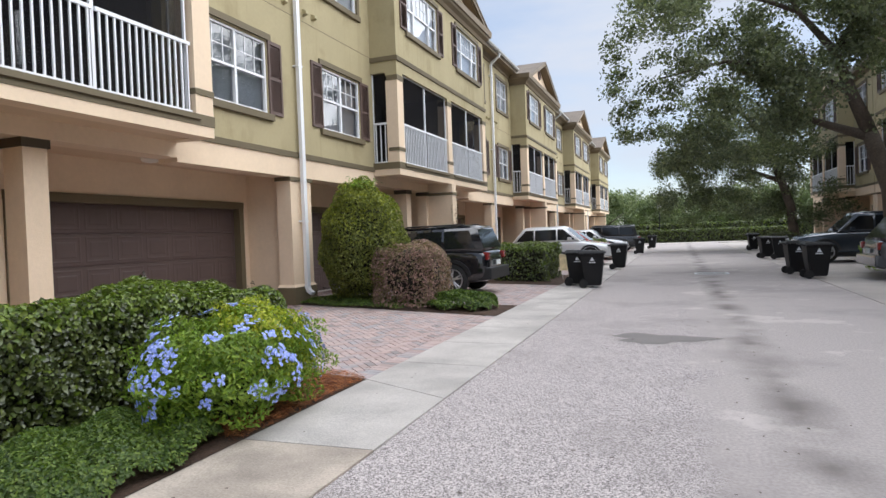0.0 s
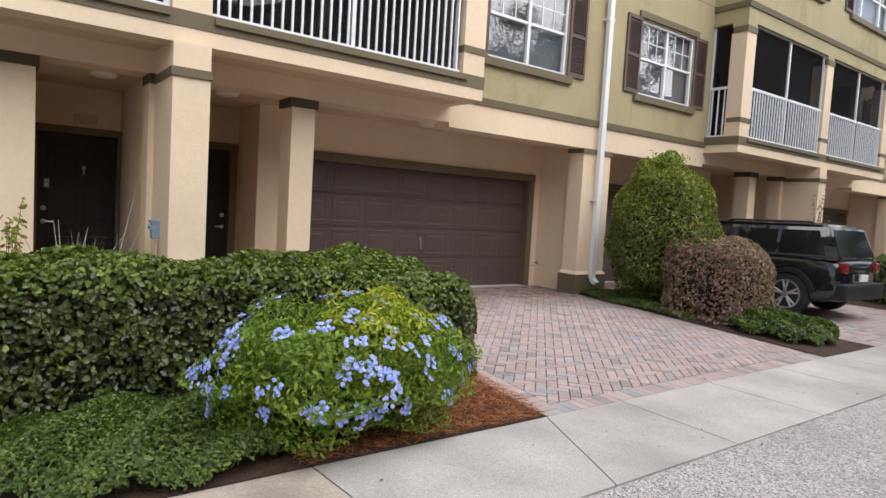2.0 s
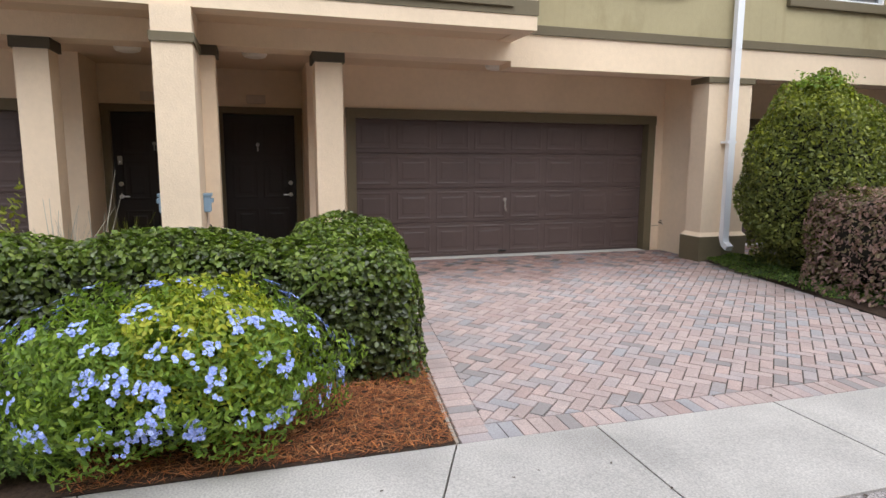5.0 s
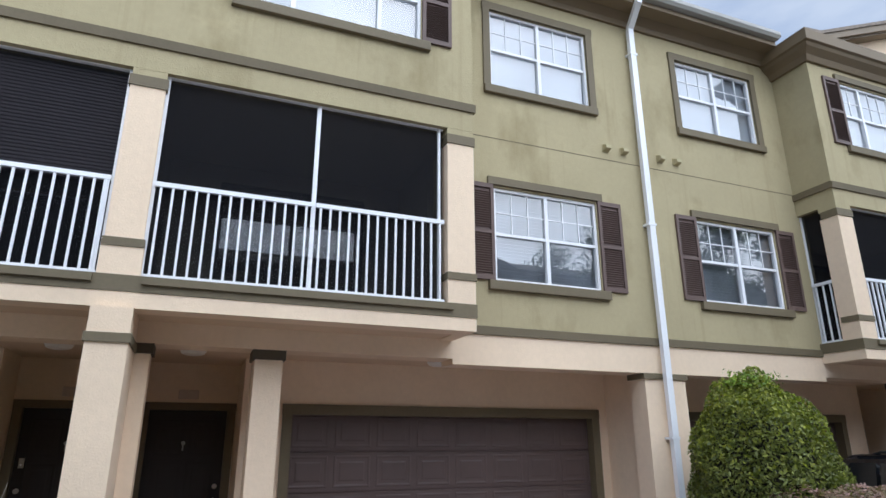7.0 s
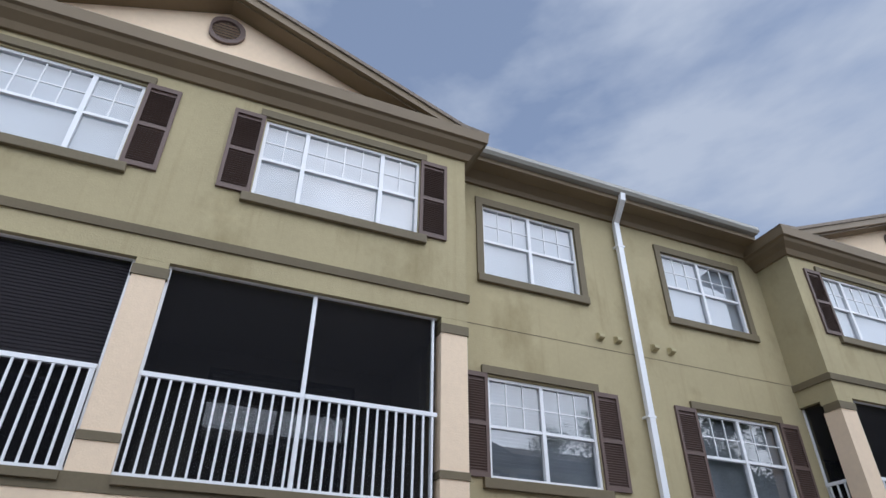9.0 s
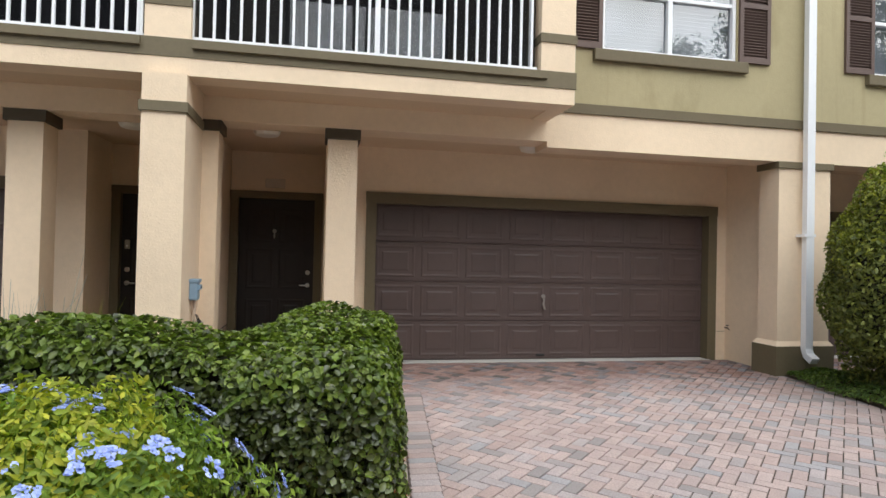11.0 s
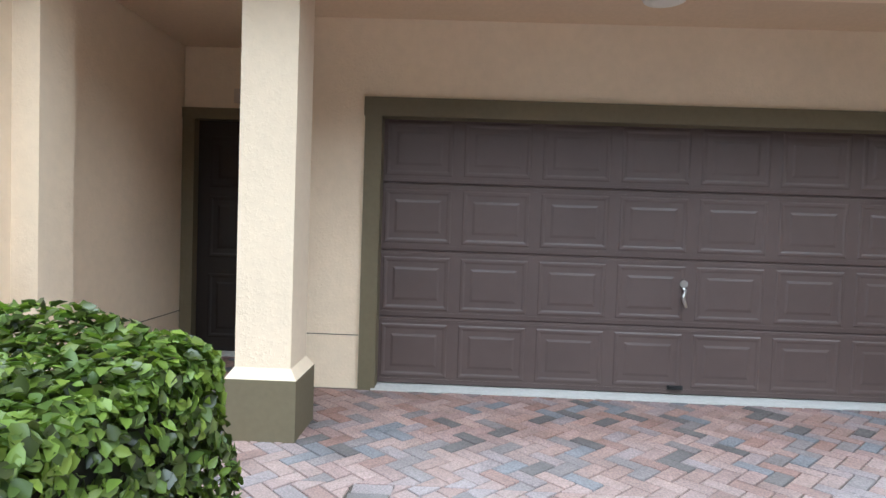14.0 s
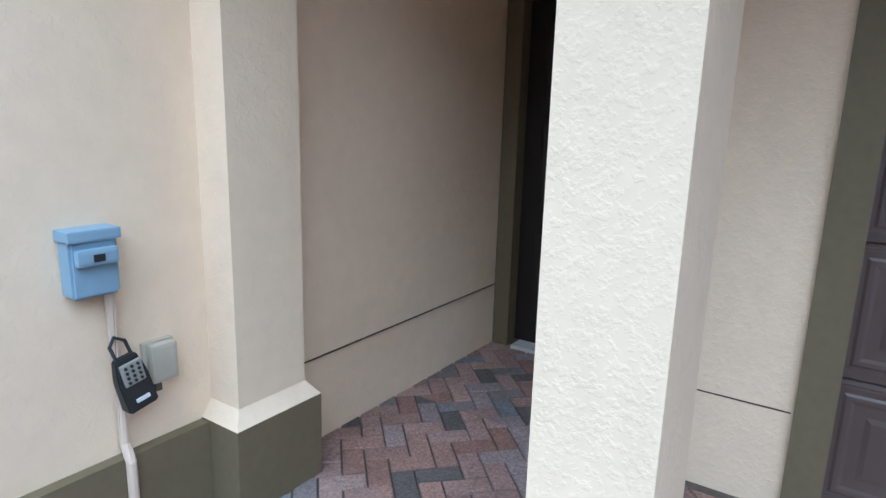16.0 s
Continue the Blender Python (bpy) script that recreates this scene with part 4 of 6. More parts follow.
    prism(bm, [(XM + 0.46, 9.29), (XM + 0.56, 9.3), (XM + 0.6, 9.36), (XM + 0.6, 9.43), (XM + 0.57, 9.43), (XM + 0.56, 9.35), (XM + 0.46, 9.34)], "y", UB + 0.32, UC)
    part("gutter", bm, GUTTER, unit, "grey metal eave gutter")
    # round gable vent, one half
    bm = bmesh.new()
    for k in range(9):
        a0, a1 = math.pi * k / 9 - math.pi / 2, math.pi * (k + 1) / 9 - math.pi / 2
        q = [(r * math.cos(a), 10.1 + r * math.sin(a)) for r, a in ((0.21, a0), (0.29, a0), (0.29, a1), (0.21, a1))]
        prism(bm, q, "x", XB - 0.1, XB - 0.05)
    for k in range(7):
        z = 10.1 - 0.18 + 0.06 * k
        w = math.sqrt(max(0.01, 0.21 ** 2 - (z - 10.1) ** 2))
        prism(bm, [(XB - 0.1, z), (XB - 0.07, z - 0.03), (XB - 0.065, z - 0.025), (XB - 0.095, z + 0.01)], "y", 0.0, w)
    part("gable_vent", bm, SHUTTER, unit, "round louvred gable vent")
    # dryer vents
    for u in (6.74, 7.09):
        bm = boxes((XM, XM + 0.015, u - 0.06, u + 0.06, 6.43, 6.56))
        prism(bm, [(XM + 0.015, 6.56), (XM + 0.1, 6.52), (XM + 0.1, 6.47), (XM + 0.07, 6.45), (XM + 0.015, 6.44)], "y", u - 0.05, u + 0.05)
        part("wall_vent", bm, VENT_BEIGE, unit, "beige hooded exhaust vent")
    # scored joint near the ground
    for d in ((XG - 0.002, XG + 0.003, 1.48, 1.995, 0.551, 0.557), (XG - 0.002, XG + 0.003, 7.11, 7.265, 0.551, 0.557), (XD, -7.83, 0.198, 0.203, 0.551, 0.557)):
        part("control_joint", boxes(d), DARK_OLIVE, unit)
    for x, u in ((-8.02, 0.79), (-8.02, 4.0)):
        bm = bmesh.new()
        tube(bm, [(x, u, 2.961), (x, u, 2.93), (x, u, 2.9), (x, u, 2.885)], [0.15, 0.15, 0.13, 0.08], 20)
        part("soffit_light", bm, LAMP_SHADE, unit, "flush soffit lamp, unlit")
    bm = boxes((XD, XD + 0.02, 0.66, 0.93, 2.46, 2.59))
    bmesh.ops.bevel(bm, geom=bm.edges[:], offset=0.006, segments=1, affect="EDGES")
    part("name_plaque", bm, CONDUIT, unit, "plain painted-over plaque above the entry door")
    garage_door(unit)
    entry_door(unit)
    return unit


unit = town_house()


def set_nearer(house, by=0.15, a=0.225, b=0.42):
    """Draw everything beyond the fin wall towards it: this house's entry and bay sit closer to the shared wall."""
    def moved(u):
        return u - by * min(1.0, max(0.0, (u - a) / (b - a)))
    for ob in house.children_recursive:
        if ob.location.length > 1e-6:
            ob.location.y = moved(ob.location.y)
        else:
            ob.data = ob.data.copy()
            for v in ob.data.vertices:
                v.co.y = moved(v.co.y)


FLIP = Matrix.Diagonal((1, -1, 1, 1))
MIRROR = Matrix.Diagonal((-1, 1, 1, 1))
# the row's first pair is out of view, added only for reflections
for c in CENTRES:
    if abs(c - 4.42) > 0.01:
        copy_thing(unit, pose(0, c, 0))
    twin = copy_thing(unit, pose(0, c, 0) @ FLIP)
    if abs(c - 4.42) < 0.01:
        set_nearer(twin)
# the pair at -0.6 is likewise unseen and added for reflections
for c in (-0.6, 14.42, 29.44, 44.46):
    copy_thing(unit, pose(1.9, c, 0) @ MIRROR)
    copy_thing(unit, pose(1.9, c, 0) @ MIRROR @ FLIP)


# ---- planting ----
rng = np.random.default_rng(11)


def hedge(blocks, label, density=1500, size=0.055, group="", lean=0.0, new=0.7):
    """Clipped hedge: a dark core as painted inner shade under a thick coat of leaves, with pale leaves as new growth on
    top and to lighten the +y side.
    """
    c = [sum(b[0][k] + b[1][k] for b in blocks) / (2 * len(blocks)) for k in range(2)]
    z0 = min(b[0][2] for b in blocks)
    ob = thing("hedge", label, "hedge", pose(c[0], c[1], z0), group)
    off = np.array([c[0], c[1], z0])
    bm = bmesh.new()
    P, N, Q, M = [], [], [], []
    for lo, hi in blocks:
        lo, hi = np.array(lo) - off, np.array(hi) - off
        c0, c1 = lo + (0.13, 0.13, 0), hi - 0.13
        box(bm, c0[0], c1[0], c0[1], c1[1], c0[2], c1[2])
        d = hi - lo
        area = 2 * d[2] * (d[0] + d[1]) + d[0] * d[1]
        n = int(area * density)
        p, nr = box_points(rng, n, lo, hi, 0.16, 0.2, 0.045)
        inside = np.zeros(n, bool)
        for l2, h2 in blocks:
            l2, h2 = np.array(l2) - off, np.array(h2) - off
            if (l2 != lo).any() or (h2 != hi).any():
                inside |= ((p > l2 + 0.17) & (p < h2 - 0.17)).all(1)
        # fewer leaves low down, so the painted shade of the core shows
        thin = rng.random(n) < 0.6 * np.clip(1 - p[:, 2] / 0.6, 0, 1) * (np.abs(np.sin(p[:, 1] * 4.3 + 2 * np.sin(p[:, 1] * 1.7))) > 0.35)
        inside |= thin & (d[2] > 1.0)
        p, nr = p[~inside], nr[~inside]
        # new growth on top; extra pale leaves put light into the +y side's colour
        fresh_or_lit = (p[:, 2] > d[2] - 0.2) & (rng.random(len(p)) < new) | (rng.random(len(p)) < np.where(p[:, 1] > d[1] / 2 + (lo + hi)[1] / 2 - 0.2, 0.5, 0.18))
        P.append(p[~fresh_or_lit]), N.append(nr[~fresh_or_lit])
        Q.append(p[fresh_or_lit]), M.append(nr[fresh_or_lit])
    for v in bm.verts:
        if lean and v.co.z > 0.5 and v.co.y + off[1] > 4.5:
            v.co.z -= 0.1
        v.co.y += lean * (-v.co.x - off[0] - 4.1)
    for p in P + Q:
        if lean:
            p[:, 2] -= np.clip(p[:, 2], 0, 1) * np.clip((p[:, 1] + off[1] - 4.9) / 0.4, 0, 1) * (0.1 - 0.045 * (-p[:, 0] - off[0] - 4.1))
        p[:, 1] += lean * (-p[:, 0] - off[0] - 4.1)
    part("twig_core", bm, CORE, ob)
    leaves("foliage", np.vstack(P), np.vstack(N) + (0, 0, 0.55), size, HEDGE_LEAF, ob, "dark green glossy leaves", rng=rng, width=0.78, tilt=1.5)
    leaves("new_growth", np.vstack(Q), np.vstack(M) + (0, 0, 0.6), size, HEDGE_NEW, ob, "bright green new leaves, set denser on one side to lighten it", rng=rng, width=0.66, tilt=1.4)
    return ob


hedge([((-4.9, 1.5, 0.03), (-4.1, 6.16, 1.11)), ((-5.92, 5.3, 0.05), (-3.88, 6.27, 1.095))], "clipped green hedge with glossy leaves along the driveway", 4300, 0.047, lean=0.12)
hedge([((-5.0, 18.0, 0.03), (-3.4, 20.4, 1.15))], "clipped dark green hedge between two driveways", 900, 0.07)
hedge([((-5.4, 33.0, 0.03), (-3.6, 35.6, 1.0))], "clipped green hedge beside a parked car", 500, 0.09)
hedge([((-18, 67.2, -0.06), (10, 69.0, 1.25))], "long clipped hedge at the end of the lane", 260, 0.16, new=0.25)
hedge([((-12, 72.5, -0.06), (16, 74.0, 1.9))], "taller clipped hedge behind the first", 160, 0.2, new=0.25)


def mound(name, label, category, at, radii, n, size, mat, tops=None, core=0.78, low=-0.35, lump=0.1, shell=0.3, taper=0.0, **kw):
    ob = thing(name, label, category, pose(*at))
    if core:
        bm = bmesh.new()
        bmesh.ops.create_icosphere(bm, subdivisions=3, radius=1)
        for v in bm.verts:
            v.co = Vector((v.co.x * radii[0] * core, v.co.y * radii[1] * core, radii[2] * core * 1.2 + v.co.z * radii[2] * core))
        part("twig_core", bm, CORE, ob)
    p, d = blob_points(rng, n, (0, 0, radii[2]), radii, shell, lump, low=low)
    ok = p[:, 2] > 0.02
    p, d = p[ok], d[ok]
    p[:, :2] *= (1 - taper * np.clip(p[:, 2] / radii[2] - 0.8, 0, 1.3) ** 1.5)[:, None]
    if tops is not None:
        sel = rng.random(len(p)) < np.clip((d[:, 2] + 0.1) * 0.9, 0, 0.75)
        leaves("foliage", p[~sel], d[~sel], size, mat, ob, rng=rng, **kw)
        leaves("new_growth", p[sel], d[sel], size, tops, ob, rng=rng, **kw)
    else:
        leaves("foliage", p, d, size, mat, ob, rng=rng, **kw)
    return ob


# flowering shrub
shrub = mound("flowering_shrub", "sprawling shrub with pale blue flower clusters and yellow-green leaves", "shrub", (-3.37, 4.68, 0.03), (0.62, 0.84, 0.45), 21000, 0.043, FLOWER_LEAF, core=0.5, low=-0.92, lump=0.2, shell=0.5, width=0.42, tilt=1.0)
p, d = blob_points(rng, 4200, (0.1, 0.16, 0.5), (0.42, 0.44, 0.5), 0.2, 0.15, low=-0.2)
leaves("yellow_foliage", p, d, 0.042, YELLOW_LEAF, shrub, "yellowing leaves in the middle", rng=rng, width=0.45, tilt=1.0)
bm = bmesh.new()
for k in range(60):
    a = rng.uniform(0, 2 * math.pi)
    r = rng.uniform(0.5, 1.05)
    tip = (0.55 * r * math.cos(a), 0.85 * r * math.sin(a), rng.uniform(0.35, 0.92))
    tube(bm, [(0, 0, 0.05), (tip[0] * 0.6, tip[1] * 0.6, tip[2] * 0.7), tip], [0.008, 0.005, 0.003], 5)
part("stem", bm, FLOWER_LEAF, shrub)
petal_p, petal_n = [], []
for k in range(215):
    q, e = blob_points(rng, 1, (0, 0, 0.46), (0.66, 0.9, 0.47), 0.06, 0.1, low=-0.5)
    if e[0][0] < -0.45 or (e[0][2] > 0.75 or e[0][1] > 0.2) and rng.random() < 0.35:
        continue
    c, up = q[0] + (0, 0, 0.02), e[0] + (0, 0, 0.35)
    up = up / np.linalg.norm(up)
    for f in range(rng.integers(5, 15)):
        o = rng.normal(0, 1, 3)
        o -= o.dot(up) * up
        o *= 0.046 / (np.linalg.norm(o) + 1e-6) * math.sqrt(rng.random())
        fc = c + o + up * rng.uniform(0, 0.015)
        s1 = np.cross(up, (0.3, 0.5, 0.7))
        s1 /= np.linalg.norm(s1)
        s2 = np.cross(up, s1)
        a0 = rng.random() * 6
        for j in range(5):
            a = a0 + j * 2 * math.pi / 5
            petal_p.append(fc + 0.008 * (s1 * math.cos(a) + s2 * math.sin(a)))
            petal_n.append(up)
leaves("blossom", np.array(petal_p), np.array(petal_n), 0.0165, PETAL, shrub, "pale blue five-petalled flowers", rng=rng, width=0.9, tilt=0.35, fold=0.05)


def ground_cover(name, label, x0, x1, y0, y1, height, n, size, mat):
    ob = thing(name, label, "ground cover", pose((x0 + x1) / 2, (y0 + y1) / 2, slope((x0 + x1) / 2)))
    w, l = (x1 - x0) / 2, (y1 - y0) / 2
    u = rng.uniform(-1, 1, (n * 2, 2))
    e = (np.abs(u) ** 3.2).sum(1)
    wig = 0.92 + 0.12 * np.sin(u[:, 0] * 7 + u[:, 1] * 9)
    u = u[e < wig]
    e = e[e < wig]
    h = height * np.clip(1.02 - e, 0, 1) ** 0.35 * (0.85 + 0.2 * np.sin(u[:, 0] * 5 + u[:, 1] * 8))
    h = h * (1 - 0.35 * rng.random(len(u)) ** 2) + 0.01
    p = np.stack([u[:, 0] * w, u[:, 1] * l, h + np.array([slope(x) for x in u[:, 0] * w + (x0 + x1) / 2]) - slope((x0 + x1) / 2)], 1)
    nr = np.stack([u[:, 0] * e, u[:, 1] * e, np.ones(len(u)) * 0.8], 1)
    leaves("foliage", p, nr, size, mat, ob, rng=rng, width=0.5, tilt=0.7)
    return ob


ground_cover("ground_cover", "low mat of small green jasmine leaves beside the sidewalk", -4.2, -2.93, 2.68, 4.35, 0.24, 12500, 0.036, JASMINE_LEAF)
ground_cover("ground_cover", "low dark green creeping mat under the clipped shrubs", -7.5, -4.4, 11.35, 12.75, 0.14, 7000, 0.045, JASMINE_LEAF)
ground_cover("ground_cover", "spreading low green plant at the tip of the bed", -4.5, -3.15, 11.3, 12.5, 0.34, 4200, 0.06, JASMINE_LEAF)
mound("topiary_shrub", "tall egg-shaped clipped shrub with yellow-green top", "shrub", (-6.1, 12.13, 0.12), (0.93, 0.87, 1.33), 30000, 0.06, TOPIARY_LEAF, TOPIARY_NEW, low=-0.95, lump=0.085, shell=0.28, taper=0.22, width=0.5, tilt=1.5)
ob = thing("loropetalum_shrub", "rounded clipped shrub with brownish purple leaves", "shrub", pose(-4.95, 12.06, 0.08))
bm = bmesh.new()
bmesh.ops.create_icosphere(bm, subdivisions=3, radius=1, matrix=pose(0, 0, 0.66) @ Matrix.Diagonal((0.58, 0.54, 0.52, 1)))
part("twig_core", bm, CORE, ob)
p, d = box_points(rng, 12500, (-0.78, -0.69, 0.06), (0.78, 0.69, 1.31), 0.5, 0.24, 0.05)
leaves("foliage", p, d + (0, 0, 0.5), 0.06, PURPLE_LEAF, ob, rng=rng, width=0.45, tilt=1.0)
# loose upright sprigs on the topiary
p, d = blob_points(rng, 500, (0, 0, 0), (0.36, 0.36, 0.26), 0.8, 0.3, low=0.1)
leaves("sprig", p + (-6.08, 12.13, 2.53), d, 0.06, FLOWER_LEAF, bpy.data.objects["topiary_shrub"], rng=rng, width=0.4, tilt=1.0).location = (6.1, -12.13, -0.12)
bpy.data.objects["sprig"]["kind"] = "stuff"

# pine straw mulch
n = 46000
y = rng.uniform(4.2, 6.8, n)
x = rng.uniform(-6.58, -2.955, n)
keep = ((x > -4.3) | (y > 6.1 + 0.11 * (-x - 4.1))) & (y < 6.212 + 0.111 * (-x - 3.0))
x, y = x[keep], y[keep]
z = np.array([slope(a) for a in x]) + 0.014 + 0.036 * np.clip((-2.95 - x) / 0.25, 0, 1) + 0.03 * rng.random(len(x))
straw = new("pine_straw", leaf_mesh("pine_straw", np.stack([x, y, z], 1), np.tile((0, 0, 1.0), (len(x), 1)), 0.085, STRAW, width=0.055, tilt=0.35, rng=rng))
tagged(straw, "rust-brown pine straw mulch beside the driveway", "mulch", kind="stuff")
# white pebbles
bm = bmesh.new()
for k in range(1000):
    x, y = rng.uniform(-4.5, -3.02), rng.uniform(1.55, 2.68)
    r = rng.uniform(0.018, 0.04)
    m = pose(x, y, slope(x) + r * 0.4 + 0.01, *rng.uniform(0, 180, 3)) @ Matrix.Diagonal((r, r * rng.uniform(0.55, 0.9), r * 0.5, 1))
    bmesh.ops.create_icosphere(bm, subdivisions=1, radius=1, matrix=m)
tagged(new("pebbles", finish("pebbles", bm, PEBBLE, True)), "loose white landscaping pebbles on soil", "pebbles", kind="stuff")
bm = bmesh.new()
prism(bm, [(-4.6, 1.5), (-3.0, 1.5), (-3.0, 2.7), (-4.6, 2.7)], "z", 0.0, 0.05)
for v in bm.verts:
    v.co.z = slope(v.co.x) + (0.008 if v.co.z > 0.02 else -0.1)
setting("ground_pebble_bed", bm, SOIL, "soil under the pebbles")
# solar path stake in the pebbles
bm = bmesh.new()
tube(bm, [(-3.4, 2.58, 0.03), (-3.4, 2.58, 0.2)], 0.008, 8)
tube(bm, [(-3.4, 2.58, 0.2), (-3.4, 2.58, 0.21), (-3.4, 2.58, 0.25), (-3.4, 2.58, 0.27)], [0.02, 0.035, 0.035, 0.012], 12)
stake = single("path_light", bm, METAL, "small grey metal path light stuck in the pebbles", "path light", group="path lights")
copy_thing(stake, pose(-0.62, -0.32, 0.02))


def sprig_plant(at, h, n, mat, label, dry=False):
    ob = thing("sprig_plant", label, "plant", pose(*at))
    bm = bmesh.new()
    P, N = [], []
    for k in range(n):
        a = rng.uniform(0, 2 * math.pi)
        lean = rng.uniform(0.08, 0.35) * (1.6 if dry else 1)
        hh = h * rng.uniform(0.6, 1.05)
        pts = [(0.03 * math.cos(a), 0.03 * math.sin(a), 0), (lean * 0.4 * math.cos(a), lean * 0.4 * math.sin(a), hh * 0.55), (lean * math.cos(a), lean * math.sin(a), hh)]
        tube(bm, pts, [0.007, 0.005, 0.002], 5)
        if not dry:
            for t in np.linspace(0.45, 1, 12):
                P.append(np.array(pts[1]) * (1 - t) + np.array(pts[2]) * t + rng.normal(0, 0.025, 3))
                N.append((math.cos(a), math.sin(a), 0.8))
    part("stem", bm, BARK if not dry else PUTTY, ob)
    if P:
        leaves("foliage", np.array(P), np.array(N), 0.07, mat, ob, rng=rng, width=0.5)
    return ob


sprig_plant((-6.5, 2.85, 0.12), 1.5, 8, TOPIARY_NEW, "sparse shrub with yellow-green leaves behind the hedge")
sprig_plant((-6.45, 3.65, 0.12), 1.4, 4, PUTTY, "dry bare twiggy stems behind the hedge", True)
sprig_plant((-6.4, 3.3, 0.12), 1.1, 12, PUTTY, "clump of short dry straw stems behind the hedge", True)
sprig_plant((-6.45, 4.42, 0.12), 0.7, 10, HEDGE_NEW, "small green plant at the foot of the wall")
sprig_plant((-6.2, 18.5, 0.12), 2.2, 6, PURPLE_LEAF, "thin young shrub with reddish leaves")
sprig_plant((-5.9, 33.6, 0.12), 2.1, 6, PURPLE_LEAF, "thin young shrub with reddish leaves")


# stone planter with a grass tuft before the fin wall
ob = thing("planter_box", "low pale grey stone planter standing before the stucco wall", "planter", pose(-6.26, 4.42, 0.1))
bm = boxes((-0.24, 0.24, -0.34, -0.29, 0, 0.53), (-0.24, 0.24, 0.29, 0.34, 0, 0.53), (-0.24, -0.19, -0.29, 0.29, 0, 0.53), (0.19, 0.24, -0.29, 0.29, 0, 0.53))
part("wall", bm, CONCRETE, ob)
part("rim", boxes((-0.27, 0.27, -0.37, -0.27, 0.531, 0.57), (-0.27, 0.27, 0.27, 0.37, 0.531, 0.57), (-0.27, -0.17, -0.27, 0.27, 0.531, 0.57), (0.17, 0.27, -0.27, 0.27, 0.531, 0.57)), CONCRETE, ob)
part("soil", boxes((-0.19, 0.19, -0.29, 0.29, 0.3, 0.5)), SOIL, ob)


def grass_tuft(at, h, n, mat, label):
    """Arching narrow blades from one crown."""
    ob = thing("grass_tuft", label, "grass", pose(*at))
    bm = bmesh.new()
    for k in range(n):
        a, lean, hh = rng.uniform(0, 2 * math.pi), rng.uniform(0.04, 0.24), h * rng.uniform(0.55, 1.1)
        c, s_ = math.cos(a), math.sin(a)
        w = 0.006
        rows = []
        for t in (0.0, 0.4, 0.75, 1.0):
            r = 0.03 + lean * t * t
            ww = w * (1 - t * 0.95)
            rows.append([bm.verts.new((r * c - ww * s_, r * s_ + ww * c, hh * t * (1 - 0.18 * t))), bm.verts.new((r * c + ww * s_, r * s_ - ww * c, hh * t * (1 - 0.18 * t) + 0.002))])
        for q, e in zip(rows, rows[1:]):
            bm.faces.new((q[0], q[1], e[1], e[0]))
    part("blades", bm, mat, ob)
    return ob


grass_tuft((-6.26, 4.3, 0.59), 0.34, 130, JASMINE_LEAF, "green grass tuft growing in the stone planter")
grass_tuft((-6.35, 3.95, 0.15), 1.1, 120, TOPIARY_NEW, "tall yellow-green grass clump behind the hedge")
grass_tuft((-6.35, 3.45, 0.15), 1.15, 110, PUTTY, "tall dry straw-coloured grass clump behind the hedge")


def tree(at, trunk_r, limbs, label, leaf_mat, clumps, leaf_n, leaf_size, spread, kind="tree"):
    ob = thing("tree", label, "tree", pose(*at))
    bm = bmesh.new()
    for pts, r0, r1 in limbs:
        k = len(pts)
        tube(bm, pts, [r0 + (r1 - r0) * i / (k - 1) for i in range(k)], 9)
    part("trunk", bm, BARK, ob, smooth=True)
    P, N = [], []
    for c, r in clumps:
        m = int(leaf_n * r * r)
        p, d = blob_points(rng, m, c, (r, r, r * 0.72), 0.85, 0.25, 2.3, low=-1)
        P.append(p), N.append(d)
    leaves("crown", np.vstack(P), np.vstack(N), leaf_size, leaf_mat, ob, rng=rng, width=0.55, tilt=1.2)
    return ob


# the oak that leans over the lane
oak_limbs = [([(0.1, 0, 0), (0.05, 0, 1.2), (-0.05, 0, 2.4), (-0.55, 0, 4.1)], 0.3, 0.22),
             ([(-0.55, 0, 4.1), (-1.0, 0.05, 5.4), (-1.35, 0.1, 6.6), (-2.3, 0.2, 8.0), (-3.0, 0.2, 9.6)], 0.21, 0.04),
             ([(-0.5, 0, 3.95), (-1.3, 0.1, 4.3), (-2.2, 0.3, 4.75), (-2.6, 0.4, 5.8), (-4.2, 0.6, 6.6)], 0.16, 0.03),
             ([(-1.0, 0.05, 5.4), (-2.6, -0.3, 6.2), (-4.4, -0.4, 6.6), (-6.3, 0, 6.4)], 0.12, 0.03),
             ([(-1.35, 0.1, 6.6), (-0.6, 0.3, 7.8), (0.5, 0.2, 9.4)], 0.13, 0.04),
             ([(-2.3, 0.2, 8.0), (-3.6, 0.5, 8.8), (-4.8, 0.4, 9.8)], 0.08, 0.02)]


def oak(at, seed, n, low, reach, label, lift=1.8):
    r = np.random.default_rng(seed)
    clumps = []
    for k in range(n):
        cx = -2.6 + r.normal(0, 2.6)
        cz = low + 3.2 + r.normal(0, 1.8) - 0.04 * (cx + 2.6) ** 2
        cx = max(-reach, min(3.8, cx))
        # the crown lifts clear of the leaning trunk
        if cx > -1.6 and cz < low + 2.6:
            cz += lift
        clumps.append(((cx, r.normal(0.2, 1.6), max(low, cz)), r.uniform(0.5, 1.05)))
    for k in range(16):
        clumps.append(((-reach + r.uniform(-0.5, 2.2), r.normal(0, 1.0), r.uniform(low + 0.6, 7.6)), r.uniform(0.3, 0.6)))
    return tree(at, 0.3, oak_limbs, label, OAK_LEAF, clumps, 850, 0.12, 1)


